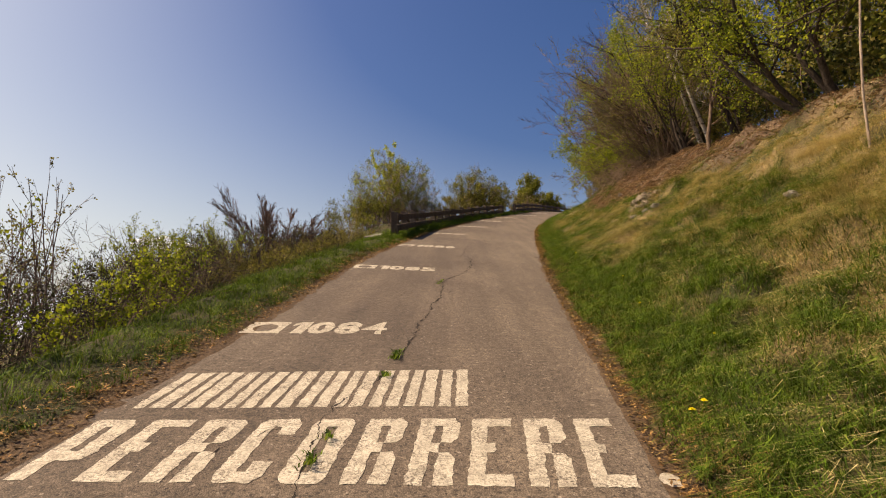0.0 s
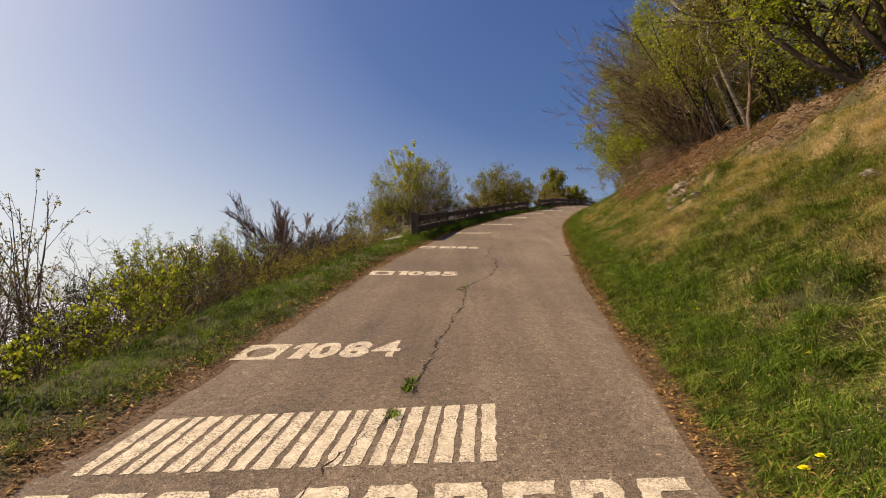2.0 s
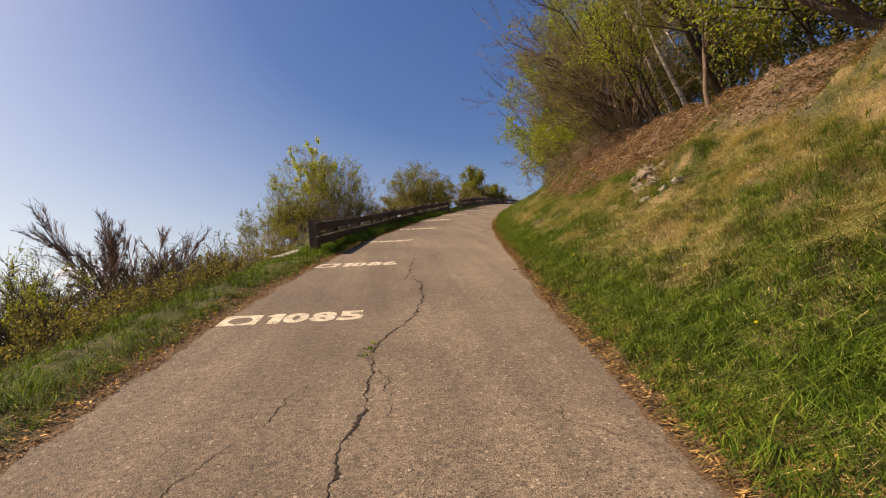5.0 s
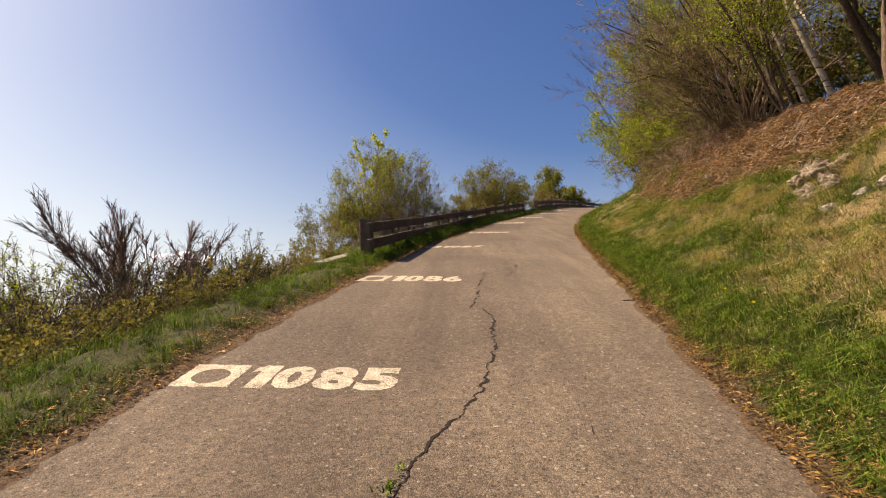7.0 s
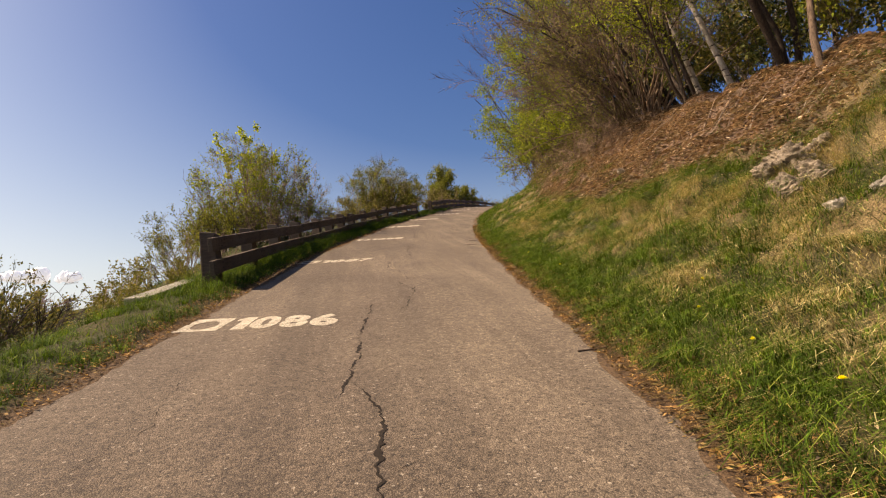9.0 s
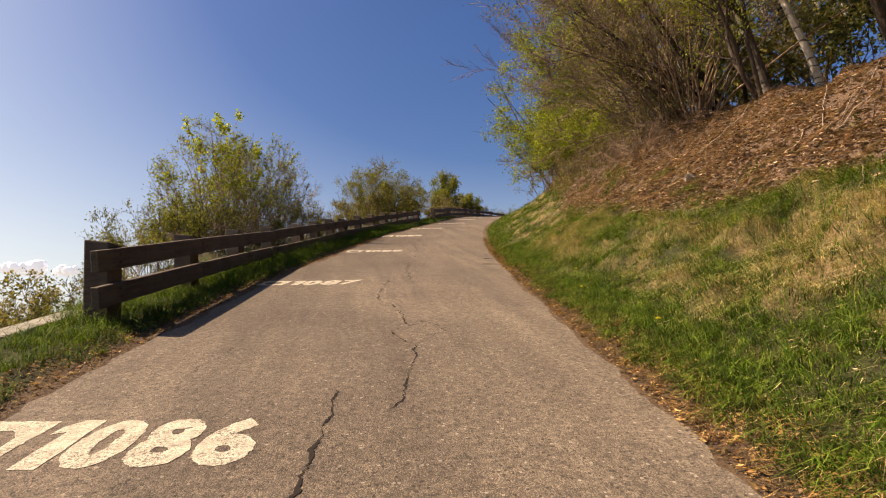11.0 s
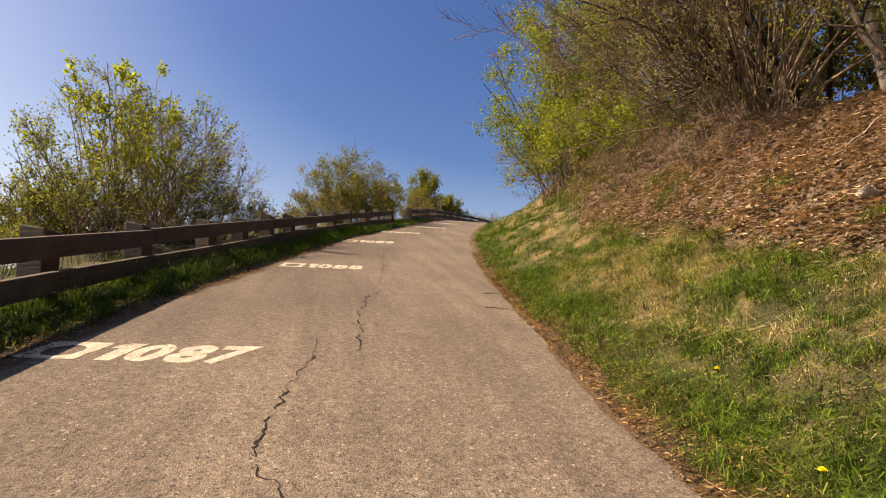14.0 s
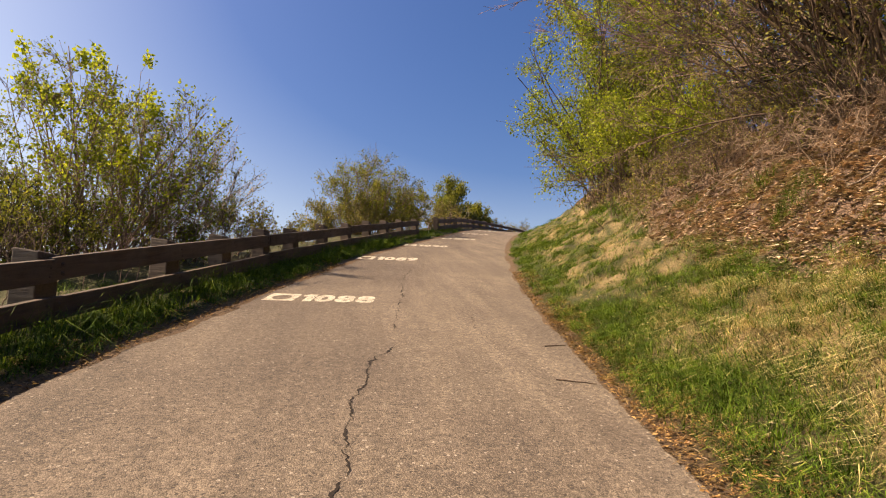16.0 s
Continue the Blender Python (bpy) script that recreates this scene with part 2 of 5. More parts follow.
def stone(name, a, c2, dark_blotch):
    m, nt, b, co = start(name, 0.9)
    f = noise_fac(nt, co, 7.0, 8, 0.65)
    c = mix(nt, f, a, c2)
    # noise blotches painted dark, like shaded crevices
    c = mix(nt, noise_fac(nt, co, 18.0, 5, 0.6, 0.55, 0.68), c, dark_blotch)
    finish(nt, b, c, noise_fac(nt, co, 14.0, 8, 0.7, 0.2, 0.8), 0.9, 0.04)
    return m


def plain(name, colour, rough=0.6):
    m, nt, b, co = start(name, rough)
    c = mix(nt, noise_fac(nt, co, 60.0, 4), colour, tuple(v * 0.7 for v in colour))
    nt.links.new(c, b.inputs["Base Color"])
    return m


def concrete():
    m, nt, b, co = start("weathered_concrete", 0.9)
    c = mix(nt, noise_fac(nt, co, 5.0, 7), (0.15, 0.14, 0.115), (0.27, 0.25, 0.215))
    c = mix(nt, noise_fac(nt, co, 40.0, 5, 0.7, 0.55, 0.7), c, (0.16, 0.15, 0.13))
    finish(nt, b, c, noise_fac(nt, co, 60.0, 5), 0.4, 0.004)
    return m


def cloud_white():
    m, nt, b, co = start("cloud_white", 1.0)
    b.inputs["Base Color"].default_value = rgb((0.72, 0.74, 0.78))
    # a weak glow of its own is added to brighten the cloud
    b.inputs["Emission Color"].default_value = rgb((0.85, 0.9, 1.0))
    b.inputs["Emission Strength"].default_value = 0.22
    return m


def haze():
    m, nt, b, co = start("haze_glow", 1.0)
    # plain emission stands in for sunlit haze
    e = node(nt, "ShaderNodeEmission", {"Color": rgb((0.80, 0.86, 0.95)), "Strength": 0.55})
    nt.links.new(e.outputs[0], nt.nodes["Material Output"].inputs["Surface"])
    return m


ASPHALT, PAINT, GROUND = asphalt(), paint(), soil_ground()
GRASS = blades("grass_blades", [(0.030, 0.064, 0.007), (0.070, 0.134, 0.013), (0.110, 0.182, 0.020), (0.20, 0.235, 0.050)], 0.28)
LUSH = blades("lush_grass", [(0.034, 0.074, 0.007), (0.064, 0.124, 0.012), (0.105, 0.172, 0.019), (0.17, 0.21, 0.032)], 0.32)
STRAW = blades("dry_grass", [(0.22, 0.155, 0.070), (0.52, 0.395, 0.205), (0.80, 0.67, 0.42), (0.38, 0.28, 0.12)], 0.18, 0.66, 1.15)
THATCH = blades("edge_thatch", [(0.12, 0.060, 0.028), (0.30, 0.170, 0.075), (0.50, 0.33, 0.16)], 0.15)
LITTER = blades("dead_leaves", [(0.085, 0.048, 0.032), (0.27, 0.165, 0.115), (0.44, 0.305, 0.23), (0.62, 0.47, 0.375)], 0.1, 0.66, 1.2)
LEAF_LIME = blades("young_lime_leaves", [(0.11, 0.138, 0.018), (0.205, 0.245, 0.030), (0.33, 0.36, 0.050)], 0.5, 0.72, 1.3)
LEAF_GREEN = blades("spring_green_leaves", [(0.105, 0.118, 0.020), (0.17, 0.178, 0.032), (0.26, 0.245, 0.055)], 0.45, 0.72, 1.3)
LEAF_OLIVE = blades("olive_leaves", [(0.11, 0.108, 0.030), (0.175, 0.160, 0.048), (0.27, 0.218, 0.075)], 0.4, 0.72, 1.3)
LEAF_BRIGHT = blades("bright_new_leaves", [(0.22, 0.26, 0.025), (0.34, 0.38, 0.04), (0.48, 0.50, 0.07)], 0.5, 0.8, 1.25)
LEAF_DARK = blades("broom_green", [(0.045, 0.06, 0.018), (0.075, 0.095, 0.028), (0.12, 0.125, 0.04)], 0.2)
BARK_BROWN = bark("brown_bark", (0.045, 0.029, 0.020), (0.135, 0.092, 0.064))
BARK_TAN = bark("tan_stem_bark", (0.095, 0.062, 0.042), (0.27, 0.19, 0.13))
BARK_DARK = bark("dark_bark", (0.022, 0.015, 0.012), (0.070, 0.050, 0.038))
BARK_RED = bark("reddish_twig_bark", (0.085, 0.050, 0.042), (0.20, 0.13, 0.11), 14)
BARK_BIRCH = bark("birch_bark", (0.26, 0.22, 0.185), (0.46, 0.42, 0.37), 6, (0.05, 0.04, 0.035))
BARK_PALE = bark("pale_bark", (0.20, 0.15, 0.115), (0.38, 0.30, 0.235), 10)
TIMBER, CONCRETE, HAZE, CLOUD = timber(), concrete(), haze(), cloud_white()
ROCK = stone("grey_limestone", (0.085, 0.066, 0.048), (0.29, 0.235, 0.175), (0.028, 0.022, 0.013))
ROCK_PALE = stone("pale_limestone", (0.20, 0.175, 0.145), (0.44, 0.40, 0.35), (0.10, 0.08, 0.055))
YELLOW = plain("dandelion_yellow", (0.86, 0.74, 0.03))
STEEL = plain("rusty_bolt_steel", (0.045, 0.030, 0.022), 0.6)
CRACK = plain("crack_dirt", (0.016, 0.011, 0.008), 1.0)

# ---- plan of the road and the hillside ----
LEFT_Y = [-300, -40, -8, 2.5, 6.4, 9.4, 13.1, 17.2, 21, 24.5, 28.5, 31.6, 35, 38.5, 42, 48.5, 55, 62, 75, 3000]
LEFT_X = [-30, -6, -2.45, -1.98, -1.74, -1.58, -1.10, -0.60, 0.10, 1.02, 2.12, 3.30, 4.70, 6.00, 7.35, 10.0, 14.4, 21, 36, 2800]
RIGHT_Y = [-300, -40, -8, 2.4, 3.6, 5.7, 8.8, 11.6, 14.4, 18.2, 20.6, 23.4, 27.2, 30, 33.5, 36, 41, 46, 51.5, 58, 66, 75, 3000]
RIGHT_X = [-26.5, -2.6, 0.70, 1.14, 1.33, 1.54, 1.86, 2.30, 2.72, 3.36, 3.78, 4.36, 5.27, 6.05, 7.12, 8.0, 9.9, 12.2, 15.6, 21, 30, 43, 2850]
PROFILE_Y = [-3000, -300, -60, -5, 0, 3.0, 5.3, 9.1, 12.4, 14.9, 17.65, 22.8, 35, 42, 48.2, 54, 62, 72, 90, 200, 3000]
PROFILE_Z = [-160, -45, -13.0, -1.06, 0.06, 0.725, 1.205, 2.10, 2.875, 3.40, 4.02, 5.15, 8.07, 9.76, 11.10, 12.05, 12.9, 13.6, 14.6, 24, 60]
LEFT_D = [0, 0.25, 0.75, 1.1, 1.6, 2.2, 3.0, 6, 12, 40, 150, 600, 4000]
LEFT_H = [0.0, 0.035, 0.05, -0.08, -0.38, -0.66, -0.95, -1.9, -3.8, -17, -85, -240, -300]
RIGHT_D = [0, 0.25, 0.6, 1.0, 1.75, 2.5, 3.3, 4.5, 5.2, 6.75, 9, 12, 30, 100, 400, 4000]
RIGHT_H = [0.0, 0.10, 0.24, 0.47, 0.90, 1.35, 1.98, 2.98, 3.22, 3.60, 4.05, 4.6, 8.5, 30, 105, 145]


def smooth_interp(v, xs, ys):
    """Interpolation with the knots rounded off."""
    v = np.asarray(v, float)
    w = np.clip(0.08 * np.abs(v) + 0.7, 0.7, 2.5)
    return sum(np.interp(v + k * w, xs, ys) for k in (-1, -0.5, 0, 0.5, 1)) / 5


def x_left(y):
    return smooth_interp(y, LEFT_Y, LEFT_X)


def x_right(y):
    return smooth_interp(y, RIGHT_Y, RIGHT_X)


def turn_cos(y):
    s = (x_left(np.asarray(y) + 0.5) - x_left(np.asarray(y) - 0.5))
    return 1 / np.sqrt(1 + s * s)


def road_z(x, y):
    """The road's surface, carried on sideways: slightly domed, a little higher on its right."""
    y = np.asarray(y, float)
    return smooth_interp(y, PROFILE_Y, PROFILE_Z) + 0.012 * (vnoise(np.asarray(x) * 0.7, y * 0.7, 3) - 0.5)


def ground_z(x, y):
    x, y = np.asarray(x, float), np.asarray(y, float)
    c = turn_cos(y)
    dl, dr = (x_left(y) - x) * c, (x - x_right(y)) * c
    z = road_z(x, y)
    steep = 1 + 0.18 * (1 - ramp(y, 4, 9)) - 0.03 * ramp(y, 8, 12) * (1 - ramp(y, 18, 21)) * ramp(dr, 1.5, 3) + 0.06 * ramp(y, 19, 23) * ramp(dr, 1.5, 3) - 0.10 * ramp(y, 18, 22) * (1 - ramp(dr, 1, 3))
    dl_drop = np.where(dl > 1.2, np.maximum(1.2, dl - 2.0 * ramp(y, 18.5, 23.5)), dl)
    z = z + np.where(dl > 0, np.interp(dl_drop, LEFT_D, LEFT_H), 0) + np.where(dr > 0, np.interp(dr, RIGHT_D, RIGHT_H) * steep, 0)
    off = np.clip(np.maximum(dl, dr), 0, None)
    bump = (fbm(x * 0.8, y * 0.8, 11) - 0.5) * (0.34 * ramp(off, 0.3, 2.5) + 0.35 * ramp(off, 2.0, 5.0)) + (fbm(x * 3.2, y * 3.2, 21, 2) - 0.5) * (0.09 + 0.24 * ramp(dr, 0.3, 1.0)) * ramp(off, 0.05, 0.8)
    big = (fbm(x * 0.03, y * 0.03, 31) - 0.5) * 14 * ramp(off, 25, 120)
    inside = np.minimum(-dl, -dr)
    return z + bump + big - 0.09 * ramp(inside, 0.16, 0.34)


def at_right(y, d):
    return x_right(y) + d / turn_cos(y)


def at_left(y, d):
    return x_left(y) - d / turn_cos(y)


def steps(edges):
    out = []
    for a, b, n in edges:
        out.extend(np.linspace(a, b, n, endpoint=False))
    return out


def litter_mask(x, y, d):
    edge = 1.7 + 0.75 * (1 - ramp(y, 13, 18)) + 0.9 * (fbm(x * 0.8, y * 0.8, 41) - 0.5) + 1.0 * ramp(y, 22, 28)
    low = ramp(d, edge - 0.15, edge + 0.35) * ramp(y + 2.2 * (fbm(x, y, 43) - 0.5), 9.5, 14.5)
    high = 0.85 * ramp(d + 2.0 * (fbm(x * 0.9, y * 0.9, 45) - 0.5), 3.4, 4.5)
    return np.maximum(low, high) * (1 - ramp(y, 60, 75))


def dry_mask(x, y, d):
    n = 0.30 * fbm(x * 0.9, y * 0.9, 51, 2) + 0.70 * fbm(x * 5.0, y * 4.2, 55, 3)
    return ramp(n + (0.02 + 0.05 * (1 - ramp(y, 5, 9))) * ramp(d, 0.5, 2.2) - 0.16 * ramp(d, 1.9, 3.3) * ramp(y, 9, 14), 0.44, 0.62) * ramp(d, 0.15, 0.8)


def ground_sheet():
    u = steps([(-4000, -600, 8), (-600, -100, 10), (-100, -20, 16), (-20, -7, 18), (-7, -2.4, 30), (-2.4, -1.3, 16), (-1.3, 1.3, 6), (1.3, 2.4, 16),
               (2.4, 8, 56), (8, 22, 24), (22, 100, 16), (100, 600, 10), (600, 4000, 8)]) + [4000]
    v = steps([(-3000, -300, 8), (-300, -40, 12), (-40, -5, 18), (-5, 0, 16), (0, 26, 180), (26, 60, 80), (60, 120, 30), (120, 600, 20), (600, 3000, 8)]) + [3000]
    u, v = np.array(u), np.array(v)
    yy, uu = np.meshgrid(v, u, indexing="ij")
    w = (x_right(yy) - x_left(yy)) / 2
    x = (x_left(yy) + x_right(yy)) / 2 + np.where(np.abs(uu) < 2.4, uu * w / 1.75, uu + np.sign(uu) * 2.4 * (w / 1.75 - 1))
    z = ground_z(x, yy)
    nu, nv = len(u), len(v)
    i = (np.arange(nv - 1)[:, None] * nu + np.arange(nu - 1)[None, :]).ravel()
    loops = np.stack([i, i + 1, i + nu + 1, i + nu], 1)
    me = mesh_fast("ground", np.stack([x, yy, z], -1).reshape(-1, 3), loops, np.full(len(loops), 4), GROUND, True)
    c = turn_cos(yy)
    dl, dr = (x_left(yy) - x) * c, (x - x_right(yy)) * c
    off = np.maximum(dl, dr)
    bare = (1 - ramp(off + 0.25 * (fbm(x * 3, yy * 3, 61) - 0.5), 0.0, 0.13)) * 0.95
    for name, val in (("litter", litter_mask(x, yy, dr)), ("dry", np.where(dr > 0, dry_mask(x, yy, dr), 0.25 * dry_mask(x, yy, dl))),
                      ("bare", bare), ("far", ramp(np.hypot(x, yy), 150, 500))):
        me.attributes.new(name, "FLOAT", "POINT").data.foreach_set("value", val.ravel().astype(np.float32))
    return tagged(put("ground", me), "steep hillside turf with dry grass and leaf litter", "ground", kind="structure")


def road_strip():
    """The asphalt: crumbled uneven edges, worn into a slight dome, with a broken rim."""
    y = np.array(steps([(-120, -8, 30), (-8, 0, 60), (0, 30, 420), (30, 80, 260)]) + [80])
    k = np.array([-1.0, -1.0, -0.97, -0.9, -0.75, -0.5, -0.25, 0, 0.25, 0.5, 0.75, 0.9, 0.97, 1.0, 1.0])
    yy, kk = np.meshgrid(y, k, indexing="ij")
    jl = 0.24 * (fbm(y * 1.3, y * 0 + 3, 71, 3) - 0.5) + 0.11 * (vnoise(y * 6, y * 0, 72) - 0.5) + 0.06 * (vnoise(y * 14, y * 0, 76) - 0.5)
    jr = 0.27 * (fbm(y * 1.4, y * 0 + 9, 73, 3) - 0.5) + 0.11 * (vnoise(y * 5, y * 0, 74) - 0.5) + 0.07 * (vnoise(y * 13, y * 0, 75) - 0.5)
    xl, xr = x_left(y) + jl, x_right(y) + jr
    x = xl[:, None] + (xr - xl)[:, None] * (kk + 1) / 2
    z = road_z(x, yy)
    z = z - 0.012 * ramp(np.abs(kk), 0.93, 1.0)
    z[:, 0] -= 0.10
    z[:, -1] -= 0.10
    nu, nv = len(k), len(y)
    i = (np.arange(nv - 1)[:, None] * nu + np.arange(nu - 1)[None, :]).ravel()
    loops = np.stack([i, i + 1, i + nu + 1, i + nu], 1)
    me = mesh_fast("road", np.stack([x, yy, z], -1).reshape(-1, 3), loops, np.full(len(loops), 4), ASPHALT, True)
    # the hill side of the road is coloured paler, and so is the upper stretch
    lane = np.clip(0.75 * ramp(kk + 0.5 * (fbm(x * 0.5, yy * 0.25, 77) - 0.5), -0.35, 0.55) + 0.30 * ramp(yy, 6, 14), 0, 1)
    me.attributes.new("lane", "FLOAT", "POINT").data.foreach_set("value", lane.ravel().astype(np.float32))
    return tagged(put("road", me), "narrow steep road of worn cracked brown-grey asphalt", "road", kind="structure")


ground = ground_sheet()
road = road_strip()


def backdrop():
    """A glowing ring put in for pale haze over the valley and far hills, just under and over the horizon."""
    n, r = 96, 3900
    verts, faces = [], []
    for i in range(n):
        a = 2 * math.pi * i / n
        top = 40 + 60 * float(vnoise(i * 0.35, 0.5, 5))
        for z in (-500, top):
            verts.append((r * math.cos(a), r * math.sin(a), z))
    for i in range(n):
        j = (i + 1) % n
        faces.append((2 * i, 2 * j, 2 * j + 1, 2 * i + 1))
    return tagged(put("backdrop", mesh_of("backdrop", verts, faces, HAZE, True)), "glowing white ring as haze over the valley at the horizon", "backdrop", kind="structure")


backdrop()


def cloud(x, y, z, width, height):
    """A low bank of fair-weather cloud far over the valley."""
    r = np.random.default_rng(77)
    bm = bmesh.new()
    for i in range(26):
        k = r.uniform(-1, 1)
        s = height * r.uniform(0.35, 0.75) * (1.15 - 0.6 * abs(k))
        bmesh.ops.create_icosphere(bm, subdivisions=3, radius=s, matrix=Matrix.Translation((k * width * 0.5, r.uniform(-0.2, 0.2) * width, s * 0.5 + r.uniform(0, 0.2) * height)))
    for v in bm.verts:
        p = v.co / height
        v.co += v.normal * height * (0.16 * noise.noise(p * 2.5) + 0.08 * noise.noise(p * 6))
    me = mesh_from(bm, "cloud", CLOUD)
    me.polygons.foreach_set("use_smooth", [True] * len(me.polygons))
    return tagged(put("cloud", me, m=pose(x, y, z, 0, 0, 25)), "low white cloud bank far over the valley", "cloud", kind="structure")


# ---- writing on the road ----
def glyph(ch, bold=0.045):
    """A character's outline as triangles, fitted to the unit square."""
    cu = bpy.data.curves.new("glyph", "FONT")
    cu.body, cu.offset, cu.resolution_u = ch, bold, 4
    ob = bpy.data.objects.new("glyph", cu)
    scene.collection.objects.link(ob)
    bpy.context.view_layer.update()
    me = bpy.data.meshes.new_from_object(ob.evaluated_get(bpy.context.evaluated_depsgraph_get()))
    bpy.data.objects.remove(ob)
    bpy.data.curves.remove(cu)
    bm = bmesh.new()
    bm.from_mesh(me)
    bpy.data.meshes.remove(me)
    co = np.array([v.co[:2] for v in bm.verts])
    lo, hi = co.min(0), co.max(0)
    for v in bm.verts:
        v.co = ((v.co.x - lo[0]) / (hi[0] - lo[0]), (v.co.y - lo[1]) / (hi[1] - lo[1]), 0)
    return bm


def block(hole=False):
    """A plain painted bar; with a round opening where asked."""
    bm = bmesh.new()
    if not hole:
        bmesh.ops.create_grid(bm, x_segments=2, y_segments=4, size=0.5, matrix=Matrix.Translation((0.5, 0.5, 0)))
        return bm
    n = 24
    outer, inner = [], []
    for i in range(n):
        a = 2 * math.pi * i / n
        c, s = math.cos(a), math.sin(a)
        k = 0.5 / max(abs(c), abs(s))
        outer.append(bm.verts.new((0.5 + k * c, 0.5 + k * s, 0)))
        inner.append(bm.verts.new((0.5 + 0.31 * c, 0.46 + 0.33 * s, 0)))
    for i in range(n):
        j = (i + 1) % n
        bm.faces.new((outer[i], outer[j], inner[j], inner[i]))
    return bm


def figure_one():
    """A heavy figure one: an upright stem with a short flag."""
    bm = bmesh.new()
    stem = [bm.verts.new((x, y, 0)) for x, y in ((0.34, 0), (1, 0), (1, 1), (0.34, 1))]
    flag = [bm.verts.new((x, y, 0)) for x, y in ((0, 0.66), (0, 0.86))]
    bm.faces.new(stem)
    bm.faces.new((flag[0], bm.verts.new((0.34, 0.74, 0)), stem[3], flag[1]))
    return bm


BLOCK_LETTERS = {"P": "111 101 101 101 111 100 100", "E": "111 100 100 110 100 100 111", "R": "111 101 101 110 101 101 101",
                 "C": "111 101 100 100 100 101 111", "O": "111 101 101 101 101 101 111"}
CUT_CORNERS = {"P": [(2, 0, 1, 1), (2, 4, 1, 0)], "E": [], "R": [(2, 0, 1, 1), (2, 2, 1, 0), (2, 4, 1, 1)], "C": [(0, 0, 0, 1), (2, 0, 1, 1), (0, 6, 0, 0), (2, 6, 1, 0)], "O": [(0, 0, 0, 1), (2, 0, 1, 1), (0, 6, 0, 0), (2, 6, 1, 0)]}


def block_letter(ch):
    """A heavy stencilled capital, with cut corners, in the unit square."""
    bm = bmesh.new()
    xs, ys = (0, 0.39, 0.59, 1.0), [1 - i / 7 for i in range(8)]
    at = {}

    def spot(x, y):
        key = (round(x, 4), round(y, 4))
        if key not in at:
            at[key] = bm.verts.new((x, y, 0))
        return at[key]

    for row, line in enumerate(BLOCK_LETTERS[ch].split()):
        for col, on in enumerate(line):
            if on == "0":
                continue
            x0, x1, y1, y0 = xs[col], xs[col + 1], ys[row], ys[row + 1]
            ring = []
            for cx, cy in ((0, 0), (1, 0), (1, 1), (0, 1)):
                px, py = (x0, x1)[cx], (y0, y1)[cy]
                if (col, row, cx, cy) in CUT_CORNERS[ch]:
                    ax = (px + (x0, x1)[1 - cx] * 0.35 - px * 0.35, py)
                    ay = (px, py + (y0, y1)[1 - cy] * 0.6 - py * 0.6)
                    ring += [ay, ax] if cx == cy else [ax, ay]
                else:
                    ring.append((px, py))
            bm.faces.new([spot(*p) for p in ring])
    return bm


def lay(bm, quad, lift=0.0024):
    """Moves a unit-square outline onto the road: quad is its near left, near right, far right and far left corner."""
    bmesh.ops.triangulate(bm, faces=bm.faces[:])
    bmesh.ops.subdivide_edges(bm, edges=[e for e in bm.edges if e.calc_length() > 0.12], cuts=2)
    bmesh.ops.triangulate(bm, faces=bm.faces[:])
    a, b, c, d = (np.array(q) for q in quad)
    for v in bm.verts:
        s, t = v.co.x, v.co.y
        p = a * (1 - s) * (1 - t) + b * s * (1 - t) + c * s * t + d * (1 - s) * t
        p = p + (np.array((vnoise(p[0] * 40, p[1] * 40, 5), vnoise(p[0] * 40, p[1] * 40, 6))) - 0.5) * 0.016
        v.co = (p[0], p[1], float(road_z(p[0], p[1])) + lift)
    return bm


def marking(name, label, chars, near_left, near_right, far_right, far_left, gap=0.12, bold=0.045, widths=None):
    """One painted line of road writing; each character is a part of its own. '#' is a plain bar, '@' a bar with a round opening."""
    root = tagged(empty(name), label, "road marking", "writing painted on the road")
    widths = widths or [1.0] * len(chars)
    total = sum(widths)
    nl, nr, fr, fl = (np.array(p, float) for p in (near_left, near_right, far_right, far_left))
    pos = 0.0
    for ch, w in zip(chars, widths):
        a, b = pos / total, (pos + w * (1 - gap)) / total
        pos += w
        if ch == " ":
            continue
        bm = block(ch == "@") if ch in "#@" else figure_one() if ch == "1" else block_letter(ch) if ch.isalpha() else glyph(ch, 0.012 if ch == "4" else bold)
        quad = (nl + (nr - nl) * a, nl + (nr - nl) * b, fl + (fr - fl) * b, fl + (fr - fl) * a)
        part("bar" if ch == "#" else "panel" if ch == "@" else "letter" if ch.isalpha() else "full_stop" if ch == "." else "digit", lay(bm, quad), PAINT, root)
    return root


marking("painted_word", "large cracked white capital letters painted across asphalt", "PERCORRERE", (-1.79, 2.30), (0.97, 2.40), (1.06, 3.13), (-1.78, 2.90), 0.25)
marking("painted_word", "small white painted full stop at the asphalt edge", ".", (1.02, 2.40), (1.11, 2.41), (1.10, 2.54), (1.01, 2.53), 0.0)
marking("painted_word", "row of worn white painted bars across asphalt", "#" * 19, (-1.71, 3.06), (0.22, 3.245), (0.25, 3.945), (-1.68, 3.65), 0.30,
        widths=[1, 1.3, 0.8, 1.25, 1.1, 1, 1.1, 1, 1.3, 1.1, 1.2, 1, 1.25, 1.1, 1.2, 1, 1.25, 1.1, 1.2])
